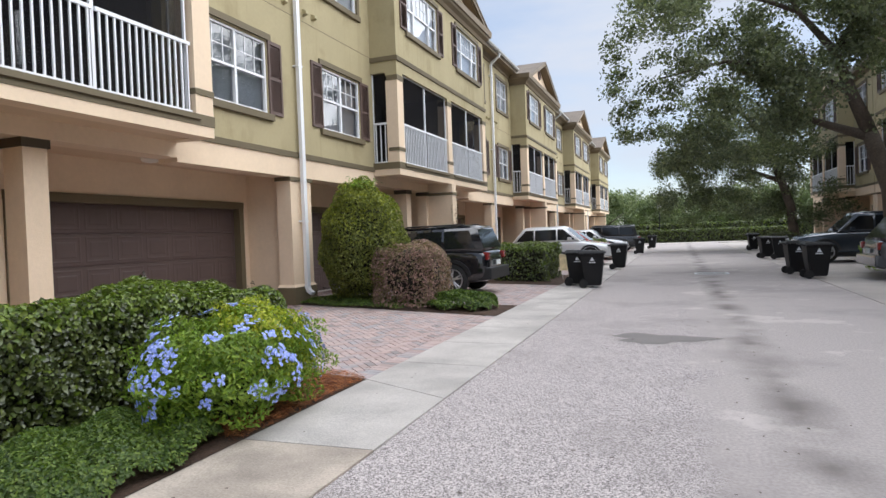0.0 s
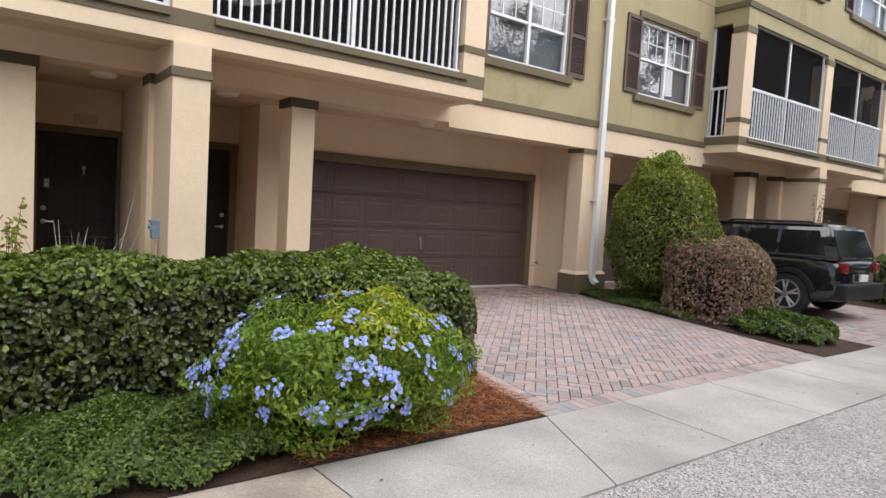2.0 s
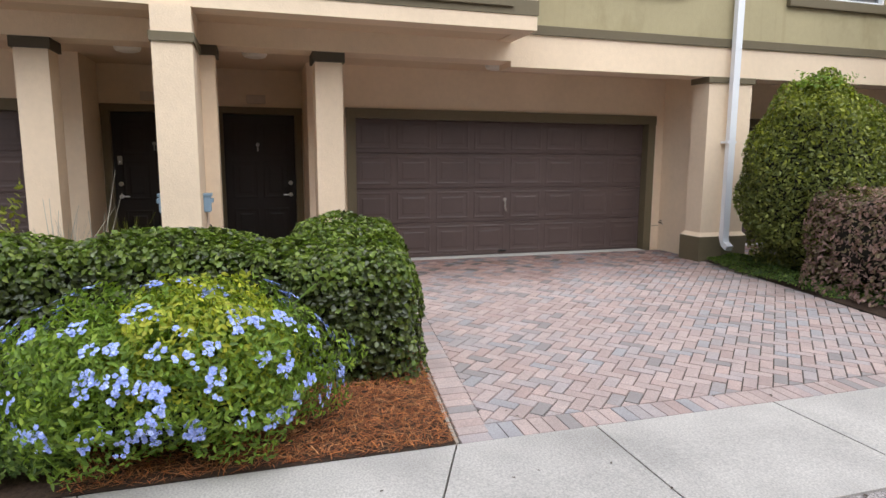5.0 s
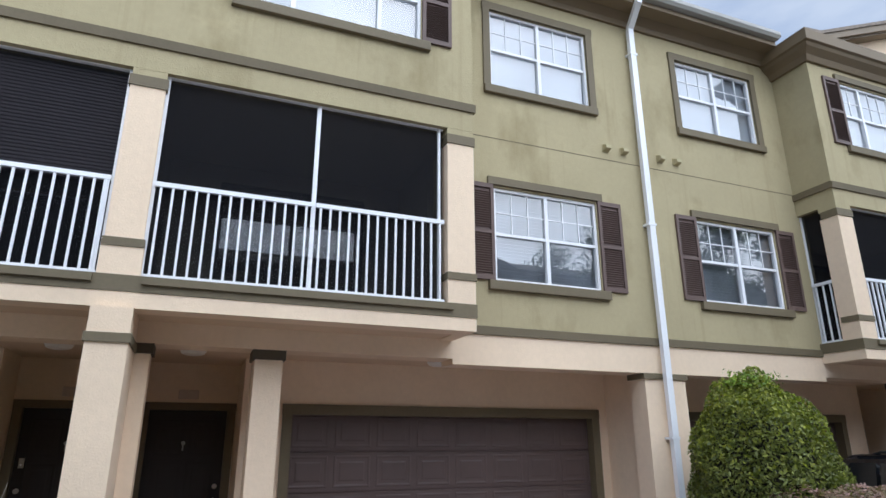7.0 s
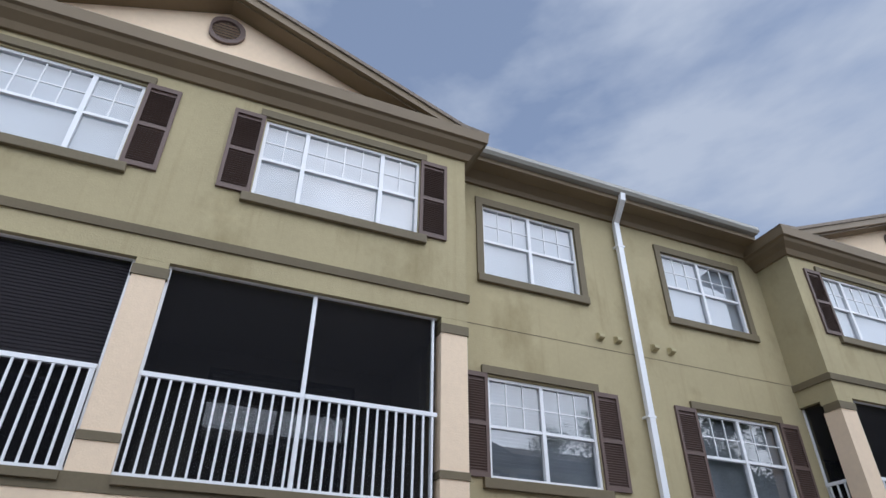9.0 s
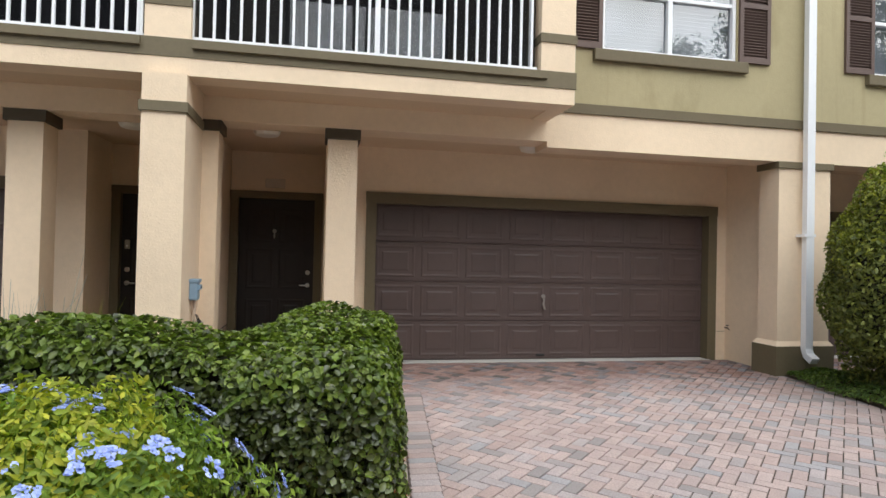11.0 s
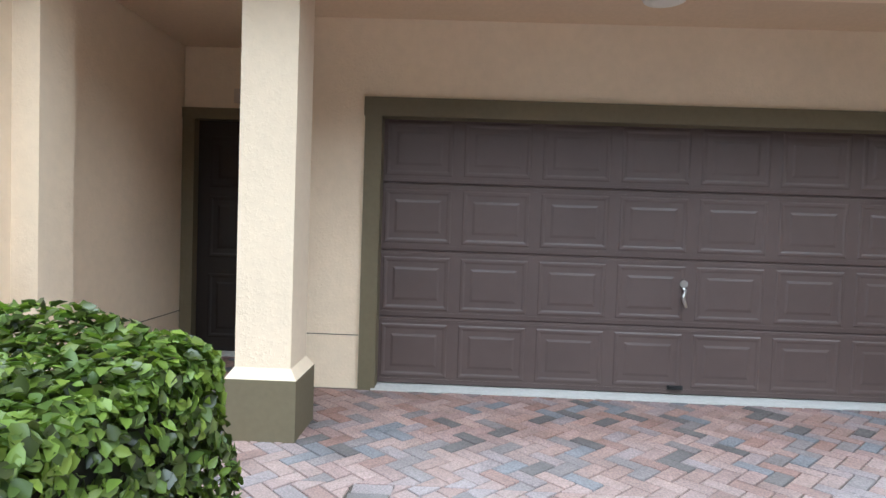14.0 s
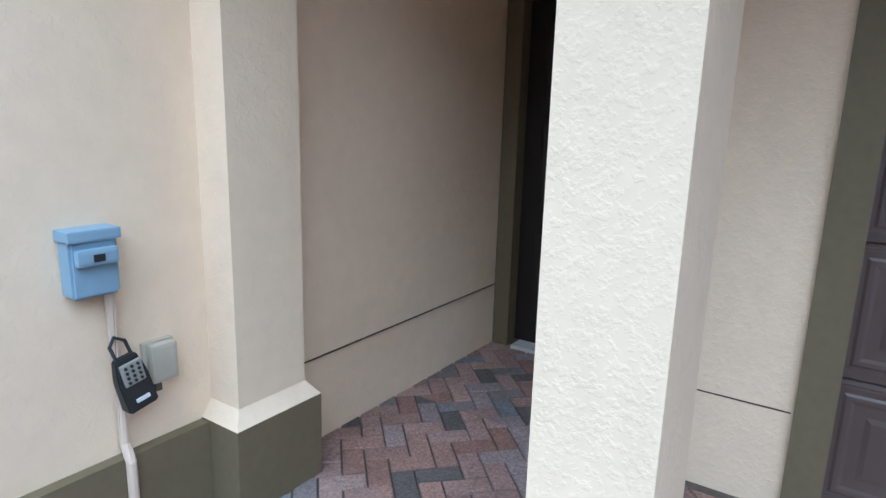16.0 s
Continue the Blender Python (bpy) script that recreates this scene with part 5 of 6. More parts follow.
oak((6.05, 22.2, 0.0), 5, 105, 3.6, 7.6, "large live oak leaning over the lane with dark small leaves")
oak((6.3, 41.0, 0.0), 9, 120, 1.9, 6.8, "second live oak further along the lane with low dense crown", 0.3)


def far_tree(x, y, h, w, k):
    r = np.random.default_rng(100 + k)
    limbs = [([(0, 0, 0), (0.1, 0, h * 0.3), (0.2, 0.1, h * 0.7)], 0.2, 0.05), ([(0.1, 0, h * 0.3), (w * 0.4, 0, h * 0.55)], 0.1, 0.03), ([(0.1, 0, h * 0.3), (-w * 0.4, 0, h * 0.6)], 0.1, 0.03)]
    cl = [((r.normal(0, w * 0.33), r.normal(0, w * 0.3), h * (0.28 + 0.68 * r.random() ** 0.8)), r.uniform(0.16, 0.3) * w) for _ in range(13)]
    t = tree((x, y, -0.06), 0.2, limbs, "distant bushy green tree beyond the hedge", FAR_LEAF, cl, 150, 0.34, 1)
    t["group"] = "far trees"


for k, (x, y, h, w) in enumerate(((-13, 84, 9.5, 7), (-8.5, 80, 8.0, 6), (-5, 90, 7.5, 7), (-1, 86, 6.0, 6), (3, 92, 7.0, 7), (6, 84, 6.0, 6), (10, 88, 7.5, 7), (15, 82, 9, 7),
                                  (20, 90, 8, 8), (27, 84, 9, 8), (-19, 90, 10, 8), (0, 102, 8, 8), (8, 104, 8, 8), (-8, 104, 8.5, 8), (34, 92, 9, 9), (-26, 86, 9, 8))):
    far_tree(x, y, h * 0.8, w, k)

# ---- vehicles ----
def loft(bm, stations):
    """Skin through cross-sections of equal count; closes the ends."""
    rings = [[bm.verts.new(p) for p in s] for s in stations]
    for a, c in zip(rings, rings[1:]):
        for i in range(len(a) - 1):
            bm.faces.new((a[i], a[i + 1], c[i + 1], c[i]))
        bm.faces.new((a[-1], a[0], c[0], c[-1]))
    bm.faces.new(rings[0])
    bm.faces.new(rings[-1][::-1])
    bmesh.ops.recalc_face_normals(bm, faces=bm.faces[:])


def wheel(parent, x, y, r, side, spokes):
    w = 0.22
    bm = bmesh.new()
    tube(bm, [(x, y - w / 2, r), (x, y - w / 2 + 0.03, r), (x, y + w / 2 - 0.03, r), (x, y + w / 2, r)], [r - 0.03, r, r, r - 0.03], 28)
    wh = part("wheel", bm, RUBBER, parent, smooth=False)
    bm = bmesh.new()
    yo = y + side * (w / 2 + 0.004)
    n = 28
    for k in range(n):
        a0, a1 = 2 * math.pi * k / n, 2 * math.pi * (k + 1) / n
        q = [(x + rr * math.cos(a), r + rr * math.sin(a)) for rr, a in ((r * 0.62, a0), (r * 0.7, a0), (r * 0.7, a1), (r * 0.62, a1))]
        prism(bm, q, "y", yo - 0.012, yo + 0.012)
    for k in range(spokes):
        a = 2 * math.pi * k / spokes + 0.3
        for da in (-0.16, 0.16):
            p0 = (x + 0.05 * math.cos(a), yo, r + 0.05 * math.sin(a))
            p1 = (x + r * 0.66 * math.cos(a + da), yo, r + r * 0.66 * math.sin(a + da))
            tube(bm, [p0, p1], [0.022, 0.018], 6)
    tube(bm, [(x, yo - 0.01, r), (x, yo + 0.02, r)], 0.06, 12)
    part("rim", bm, ALLOY, wh, "alloy rim")


def car(name, label, m, L, W, H, paint, hood=1.0, rear=0.15, belt=0.98, clear=0.24, wheel_r=0.35, bed=0.0, rails=False, boxy=0.5, trim=None, group=""):
    """Front towards +x. Body, glasshouse, glass, wheels, lamps and trim as parts."""
    ob = thing(name, label, "car", m, group)
    hw = W / 2
    xf, xr = L / 2, -L / 2
    hood_z = belt * (0.93 if boxy > 0.4 else 0.86)
    st = []
    for x, zt, w, zb in ((xr, belt * 0.86, 0.86, 0.42), (xr + 0.06, belt - 0.02, 0.94, 0.3), (xr + 0.35, belt + 0.01, 0.985, clear), (0.0, belt, 1.0, clear),
                         (xf - hood - 0.1, belt, 1.0, clear), (xf - hood + 0.25, hood_z + 0.04, 0.99, clear), (xf - 0.4, hood_z - 0.03, 0.96, clear), (xf - 0.1, hood_z - 0.13, 0.88, 0.28), (xf, hood_z - 0.3, 0.8, 0.4)):
        y = hw * w
        half = [(0.0, zb), (y * 0.9, zb), (y * 0.985, zb + 0.14), (y, (zb + zt) * 0.52), (y * 0.985, zt - 0.1), (y * 0.93, zt - 0.015), (y * 0.6, zt + 0.02)]
        ring = [(x, a, z) for a, z in half] + [(x, -a, z) for a, z in half[:0:-1]]
        st.append(ring)
    bm = bmesh.new()
    loft(bm, st)
    body = part("body", bm, paint, ob, smooth=True)
    sub_d = body.modifiers.new("round", "SUBSURF")
    sub_d.levels = sub_d.render_levels = 2
    # glasshouse
    x0 = xr + rear + bed
    x1 = xf - hood - 0.05
    lean_f, lean_r = 0.75 if boxy < 0.6 else 0.55, 0.6 if boxy < 0.6 else 0.22
    bw, tw = hw * 0.93, hw * 0.78
    zb = belt - 0.03
    bm = bmesh.new()
    stn = []
    for f in (0.0, 0.82, 0.95, 1.0):
        xa = x0 + lean_r * min(1, f * 1.02)
        xb = x1 - lean_f * f
        w = bw + (tw - bw) * f - (0.05 if f == 1.0 else 0)
        z = zb + (H - zb) * f
        if f == 1.0:
            xa, xb = xa + 0.12, xb - 0.12
        stn.append([(xa, -w, z), (xb, -w, z), (xb, w, z), (xa, w, z)])
    loft(bm, stn)
    bmesh.ops.bevel(bm, geom=bm.edges[:], offset=0.04, segments=3, affect="EDGES")
    cab = part("cabin", bm, paint, ob, smooth=True)

    def on_side(x, f, s, out=0.006):
        w = bw + (tw - bw) * f
        return (x, s * (w + out), zb + (H - zb) * f)
    span = x1 - x0
    for s in (-1, 1):
        cuts = [0.05, 0.34, 0.66, 0.95] if bed == 0 else [0.06, 0.5, 0.95]
        for a, c in zip(cuts, cuts[1:]):
            bm = bmesh.new()
            lo_a, lo_c = x0 + span * a + 0.03, x0 + span * c - 0.03
            sa = lean_r * 0.8 * (1 if a == cuts[0] else 0.0)
            sc = lean_f * 0.78 * (1 if c == cuts[-1] else 0.0)
            f0, f1 = 0.12, 0.8
            q = [on_side(lo_a + sa * 0.1, f0, s), on_side(lo_c - sc * 0.12, f0, s), on_side(max(lo_a + 0.1, lo_c - sc), f1, s), on_side(lo_a + sa, f1, s)]
            q2 = [(p[0], p[1] - s * 0.02, p[2]) for p in q]
            va, vb = [bm.verts.new(p) for p in q], [bm.verts.new(p) for p in q2]
            bm.faces.new(va)
            bm.faces.new(vb[::-1])
            for i in range(4):
                bm.faces.new((va[i], va[(i + 1) % 4], vb[(i + 1) % 4], vb[i]))
            bmesh.ops.recalc_face_normals(bm, faces=bm.faces[:])
            part("side_window", bm, CAR_PANE, cab, "dark tinted glass")
    for end, xx, ll, nm in ((-1, x0, lean_r, "rear_window"), (1, x1, -lean_f, "windscreen")):
        bm = bmesh.new()
        q = []
        for f, s in ((0.1, -1), (0.1, 1), (0.84, 1), (0.84, -1)):
            w = (bw + (tw - bw) * f) * 0.88
            q.append((xx + ll * f + end * 0.008, s * w, zb + (H - zb) * f))
        va = [bm.verts.new(p) for p in q]
        vb = [bm.verts.new((p[0] - end * 0.02, p[1], p[2])) for p in q]
        bm.faces.new(va)
        bm.faces.new(vb[::-1])
        for i in range(4):
            bm.faces.new((va[i], va[(i + 1) % 4], vb[(i + 1) % 4], vb[i]))
        bmesh.ops.recalc_face_normals(bm, faces=bm.faces[:])
        part(nm, bm, CAR_PANE, cab, "dark tinted glass")
    # lower cladding, arches, bumpers
    tr = trim or BLACK
    bm = bmesh.new()
    for s in (-1, 1):
        box(bm, xr + 0.9, xf - 0.95, s * hw * 0.97 - 0.03, s * hw * 0.97 + 0.03, clear - 0.02, clear + 0.14)
    part("sill_cladding", bm, tr, body)
    for nm, xx, e in (("rear_bumper", xr, -1), ("front_bumper", xf, 1)):
        bm = boxes((xx - 0.1 if e < 0 else xx - 0.28, xx + 0.28 if e < 0 else xx + 0.06, -hw * 0.9, hw * 0.9, 0.34, 0.62), bevel=0.05)
        part(nm, bm, tr if boxy > 0.6 else paint, body)
    wb = L * 0.3
    for x in (-wb, wb):
        for s in (-1, 1):
            bm = bmesh.new()
            n = 14
            for k in range(n):
                a0, a1 = math.pi * k / n - 0.15, math.pi * (k + 1) / n - 0.15
                q = [(x + rr * math.cos(a), wheel_r + rr * math.sin(a)) for rr, a in ((wheel_r + 0.02, a0), (wheel_r + 0.1, a0), (wheel_r + 0.1, a1), (wheel_r + 0.02, a1))]
                prism(bm, q, "y", s * hw * 0.9, s * (hw + 0.012))
            bmesh.ops.remove_doubles(bm, verts=bm.verts[:], dist=0.0005)
            part("wheel_arch", bm, tr, body)
            wheel(ob, x, s * (hw - 0.1), wheel_r, s, 5)
    for s in (-1, 1):
        bm = boxes((xr - 0.025, xr + 0.2, s * hw * 0.74 - 0.1, s * hw * 0.74 + 0.1, belt - 0.24, belt - 0.06), bevel=0.03)
        lamp = part("tail_lamp", bm, RED_GLASS, body, "red tail lamp")
        bm = boxes((xf - 0.32, xf - 0.03, s * hw * 0.68 - 0.17, s * hw * 0.68 + 0.17, hood_z - 0.28, hood_z - 0.14), bevel=0.03)
        part("headlamp", bm, LAMP_CLEAR, body, "clear headlamp")
        bm = boxes((x1 - 0.55, x1 - 0.38, s * (hw + 0.1) - 0.09, s * (hw + 0.1) + 0.09, belt + 0.03, belt + 0.17), bevel=0.03)
        part("door_mirror", bm, paint, body)
        bm = bmesh.new()
        for k in (0.3, 0.62):
            xx = x0 + span * k
            box(bm, xx, xx + 0.16, s * (hw * 0.985) - 0.02, s * (hw * 0.985) + 0.02, belt - 0.2, belt - 0.165)
        part("door_handle", bm, tr, body)
        if rails:
            bm = bmesh.new()
            tube(bm, [(x0 + 0.45, s * tw * 0.86, H - 0.03), (x0 + 0.55, s * tw * 0.88, H + 0.022), (x1 - 1.0, s * tw * 0.88, H + 0.022), (x1 - 0.85, s * tw * 0.86, H - 0.02)], 0.018, 8)
            part("roof_rail", bm, BLACK, body)
    bm = boxes((xr - 0.06, xr - 0.03, -0.16, 0.16, 0.66, 0.78), bevel=0.004)
    part("number_plate", bm, PLATE, body)
    bm = boxes((xf - 0.02, xf + 0.02, -hw * 0.42, hw * 0.42, hood_z - 0.3, hood_z - 0.2), bevel=0.01)
    part("grille", bm, BLACK, body)
    return ob


CAR_PANE = material("tinted_car_glass", (0.012, 0.014, 0.016), 0.06, spec=0.5)
car("parked_car", "black boxy compact sport utility car parked nose-in on pavers", pose(-6.05, 14.95, 0.07, 0, 0.8, 180), 4.12, 1.82, 1.63, PAINT_BLACK, hood=1.05, rear=0.06, belt=1.04, wheel_r=0.37, rails=True, boxy=0.8)
car("parked_car", "white crossover car parked nose-out on a driveway", pose(-4.62, 27.8, 0.05, 0, -0.8, 0), 4.3, 1.88, 1.68, PAINT_WHITE, hood=1.15, rear=0.05, belt=1.02, wheel_r=0.37, boxy=0.3)
car("parked_car", "dark red saloon car parked nose-out", pose(-4.9, 32.2, 0.05, 0, -0.8, 0), 4.6, 1.8, 1.45, PAINT_RED, hood=1.2, rear=0.5, belt=0.92, wheel_r=0.33, boxy=0.3)
car("parked_car", "white saloon car parked between other cars", pose(-5.0, 38.5, 0.05, 0, -0.8, 0), 4.6, 1.8, 1.5, PAINT_WHITE, hood=1.2, rear=0.4, belt=0.95, wheel_r=0.33, boxy=0.3)
car("parked_car", "grey sport utility car parked far down the row", pose(-4.6, 43.5, 0.05, 0, -0.8, 180), 4.7, 1.9, 1.75, PAINT_GREY, hood=1.1, rear=0.1, belt=1.05, wheel_r=0.36, boxy=0.6)
car("pickup_truck", "dark blue-grey crew cab pickup truck parked nose-out", pose(6.7, 27.3, 0.0, 0, 0, 180), 5.3, 1.95, 1.82, PAINT_BLUE, hood=1.35, rear=0.05, belt=1.12, wheel_r=0.4, bed=1.45, boxy=0.5)
car("parked_car", "grey minivan parked nose-in with red tail lamps", pose(7.2, 19.2, 0.0, 0, 0, 0), 5.0, 1.95, 1.75, PAINT_GREY, hood=1.0, rear=0.08, belt=1.0, wheel_r=0.35, boxy=0.5)


BIN_BLACK = material("bin_plastic", (0.007, 0.007, 0.008), 0.5, big=0.15, spec=0.3)


def wheelie_bin(m, label):
    ob = thing("wheelie_bin", label, "bin", m, "household bins along the lane")
    bm = bmesh.new()
    st = []
    for z, hx, hy in ((0.06, 0.2, 0.22), (0.45, 0.25, 0.26), (0.83, 0.29, 0.285), (0.89, 0.315, 0.305)):
        st.append([(-hx, -hy, z), (hx, -hy, z), (hx, hy, z), (-hx, hy, z)])
    loft(bm, st)
    bmesh.ops.bevel(bm, geom=bm.edges[:], offset=0.018, segments=2, affect="EDGES")
    body = part("body", bm, BIN_BLACK, ob)
    bm = bmesh.new()
    loft(bm, [[(-0.35, -0.32, 0.892), (0.34, -0.32, 0.892), (0.34, 0.32, 0.892), (-0.35, 0.32, 0.892)], [(-0.33, -0.3, 0.92), (0.32, -0.3, 0.92), (0.32, 0.3, 0.92), (-0.33, 0.3, 0.92)],
              [(-0.29, -0.24, 0.965), (0.25, -0.24, 0.955), (0.25, 0.24, 0.955), (-0.29, 0.24, 0.965)]])
    part("lid", bm, BIN_BLACK, ob)
    bm = bmesh.new()
    tube(bm, [(-0.31, -0.23, 0.87), (-0.4, -0.23, 0.91), (-0.4, 0.23, 0.91), (-0.31, 0.23, 0.87)], 0.016, 8)
    part("handle", bm, BIN_BLACK, ob)
    for s in (-1, 1):
        bm = bmesh.new()
        tube(bm, [(-0.24, s * 0.25 - 0.03, 0.11), (-0.24, s * 0.25 + 0.03, 0.11)], 0.11, 18)
        part("wheel", bm, RUBBER, ob)
    # pale printed mark on the face turned to the lane's start
    bm = bmesh.new()
    prism(bm, [(-0.06, 0.7), (0.06, 0.7), (0.0, 0.8)], "y", -0.3, -0.272)
    box(bm, -0.085, 0.085, -0.292, -0.26, 0.65, 0.675)
    part("printed_mark", bm, EMBLEM, body, "pale printed mark")
    return ob


bin_a = wheelie_bin(pose(-1.97, 16.95, 0.01, 0, 0, 4), "black plastic wheelie bin with pale mark on the sidewalk")
for x, y, r in ((-2.47, 17.6, 8), (-1.95, 24.5, 0), (-2.0, 38.6, 4), (-1.65, 48.5, -3), (4.5, 43.6, 0), (4.2, 40.5, 4), (3.75, 31.0, 8), (4.1, 29.7, -5), (3.35, 21.1, 5), (3.55, 19.4, 4)):
    copy_thing(bin_a, pose(x, y, 0.01, 0, 0, r))

mound("round_shrub", "small light green shrub between driveways", "shrub", (5.6, 21.0, 0.0), (0.7, 0.8, 0.55), 1600, 0.1, FLOWER_LEAF, low=-0.8)
mound("round_shrub", "dark green shrub beside the far driveway", "shrub", (5.2, 38.0, 0.0), (1.0, 1.4, 0.6), 1300, 0.14, HEDGE_LEAF, low=-0.8)

# street lamp beyond the lane
ob = thing("street_lamp", "black post-top street lamp with pale globe", "street lamp", pose(-1.7, 71, -0.06))
bm = bmesh.new()
tube(bm, [(0, 0, 0), (0, 0, 0.5), (0, 0, 0.55), (0, 0, 3.6)], [0.13, 0.11, 0.06, 0.05], 10)
part("post", bm, BLACK, ob)
bm = bmesh.new()
tube(bm, [(0, 0, 3.6), (0, 0, 3.7), (0, 0, 4.05), (0, 0, 4.25), (0, 0, 4.35)], [0.1, 0.2, 0.24, 0.14, 0.03], 12)
part("globe", bm, LAMP_CLEAR, ob, "pale lamp globe")

# storm drain in the lane
ob = thing("storm_drain", "cast-iron storm drain grate with painted rim set in the lane", "drain", pose(1.08, 21.65, 0.004))
bm = boxes((-0.5, 0.5, -0.34, -0.26, -0.02, 0.012), (-0.5, 0.5, 0.26, 0.34, -0.02, 0.012), (-0.5, -0.42, -0.26, 0.26, -0.02, 0.012), (0.42, 0.5, -0.26, 0.26, -0.02, 0.012))
part("rim", bm, EMBLEM, ob, "worn pale rim")
for k in range(8):
    bm = boxes((-0.4 + 0.105 * k, -0.34 + 0.105 * k, -0.26, 0.26, -0.02, 0.008))
    part("bar", bm, GUTTER, ob)

# yard sign beside the bins
ob = thing("yard_sign", "small printed paper yard sign on wire legs", "sign", pose(-3.0, 19.2, 0.02, 0, 0, 12))
bm = boxes((-0.24, 0.24, -0.006, 0.006, 0.3, 0.8))
part("board", bm, PAPER, ob)
for s in (-1, 1):
    bm = bmesh.new()
    tube(bm, [(s * 0.15, 0, 0), (s * 0.15, 0, 0.35)], 0.005, 6)
    part("wire_leg", bm, METAL, ob)

# ---- fittings on the near walls ----
def downpipe(y, label):
    ob = thing("downpipe", label, "downpipe", pose(0, y, 0), "downpipes")
    bm = bmesh.new()
    w, d = 0.055, 0.04
    path = [(-6.9, -0.1, 9.32), (-6.92, -0.1, 9.2), (-7.3, -0.01, 8.95), (-7.33, 0.0, 8.85), (-7.33, 0.015, 3.6), (-7.33, 0.02, 0.5), (-7.3, 0.02, 0.42), (-7.2, 0.02, 0.36)]
    rings = []
    for i, p in enumerate(path):
        a = Vector(path[min(i + 1, len(path) - 1)]) - Vector(path[max(i - 1, 0)])
        nx = Vector((-a.z, 0, a.x)).normalized()
        rings.append([bm.verts.new(Vector(p) + nx * sx * d + Vector((0, sy * w, 0))) for sx, sy in ((-1, -1), (1, -1), (1, 1), (-1, 1))])
    for a, c in zip(rings, rings[1:]):
        for k in range(4):
            bm.faces.new((a[k], a[(k + 1) % 4], c[(k + 1) % 4], c[k]))
    bm.faces.new(rings[0])
    bm.faces.new(rings[-1])
    bmesh.ops.recalc_face_normals(bm, faces=bm.faces[:])
    part("pipe", bm, WHITE, ob)
    for z in (1.9, 5.2, 8.4):
        bm = boxes((-7.43, -7.285, -0.07, 0.09, z, z + 0.035))
        part("strap", bm, WHITE, ob)
    return ob


pipe = downpipe(11.84, "white metal downpipe running down the facade")
for c in CENTRES[2:5]:
    copy_thing(pipe, pose(0, c + 7.42, 0))

# blind pulled down on the neighbouring balcony
ob = thing("roller_blind", "dark slatted roller blind pulled down behind the screen", "blind", pose(0, 4.42, 0))
bm = bmesh.new()
z = 4.52
while z < 5.8:
    prism(bm, [(XB - 0.175, z), (XB - 0.16, z + 0.012), (XB - 0.16, z + 0.03), (XB - 0.175, z + 0.042)], "y", -3.6, -0.22)
    z += 0.042
part("slats", bm, BLIND_DARK, ob)

# switch box, lock box and outlet on the fin wall
YW = 4.61
def disconnect_box(at):
    ob = thing("disconnect_box", "grey-blue metal electrical disconnect box with conduit on the wall", "electrical box", at)
    bm = bmesh.new()
    loft(bm, [[(-0.07, 0, -0.1), (0.07, 0, -0.1), (0.07, 0, 0.1), (-0.07, 0, 0.1)], [(-0.07, 0.075, -0.1), (0.07, 0.075, -0.1), (0.07, 0.075, 0.1), (-0.07, 0.075, 0.1)]])
    bmesh.ops.bevel(bm, geom=bm.edges[:], offset=0.008, segments=2, affect="EDGES")
    part("body", bm, GREY_BOX, ob)
    bm = boxes((-0.077, 0.077, -0.002, 0.088, 0.07, 0.105), bevel=0.008)
    part("hood", bm, GREY_BOX, ob)
    bm = boxes((-0.06, 0.06, 0.07, 0.1, 0.0, 0.05), bevel=0.012)
    part("switch_cover", bm, GREY_BOX, ob)
    bm = boxes((-0.016, 0.016, 0.098, 0.103, 0.012, 0.034))
    part("label", bm, BLACK, ob, "small black label")
    bm = bmesh.new()
    tube(bm, [(-0.052, 0.03, -0.09), (-0.06, 0.03, -0.62), (-0.06, 0.06, -0.68), (-0.06, 0.06, -1.02)], 0.017, 10)
    part("conduit", bm, CONDUIT, ob, "painted conduit")


disconnect_box(pose(-7.03, YW, 1.17))
disconnect_box(pose(-7.06, 4.23, 1.17, 0, 0, 180))
ob = thing("key_lock_box", "black push-button key lock box hanging from the conduit", "lock box", pose(-7.105, YW + 0.06, 0.775, 0, 12, 0))
bm = bmesh.new()
loft(bm, [[(-0.05, 0, -0.09), (0.05, 0, -0.09), (0.05, 0.055, -0.09), (-0.05, 0.055, -0.09)], [(-0.05, 0, 0.02), (0.05, 0, 0.02), (0.05, 0.04, 0.02), (-0.05, 0.04, 0.02)],
          [(-0.035, 0, 0.09), (0.035, 0, 0.09), (0.035, 0.03, 0.09), (-0.035, 0.03, 0.09)]])
bmesh.ops.bevel(bm, geom=bm.edges[:], offset=0.006, segments=2, affect="EDGES")
part("body", bm, BLACK, ob)
bm = boxes((-0.034, 0.034, 0.036, 0.048, 0.0, 0.075), bevel=0.004)
face = part("keypad", bm, GUTTER, ob, "dark grey keypad")
for i in range(3):
    for j in range(4):
        bm = bmesh.new()
        tube(bm, [(-0.02 + 0.02 * i, 0.047, 0.012 + 0.017 * j), (-0.02 + 0.02 * i, 0.053, 0.012 + 0.017 * j)], 0.005, 8)
        part("button", bm, BLACK, face)
bm = bmesh.new()
tube(bm, [(-0.025, 0.015, 0.085), (-0.025, 0.0, 0.13), (0.0, -0.01, 0.15), (0.025, 0.0, 0.13), (0.025, 0.015, 0.085)], 0.006, 8)
part("shackle", bm, BLACK, ob)
bm = boxes((-0.024, 0.02, 0.052, 0.058, -0.06, -0.048))
part("label", bm, EMBLEM, ob)
ob = thing("outlet_cover", "weathered putty-coloured outdoor outlet cover on the stucco", "outlet", pose(-7.235, YW, 0.785))
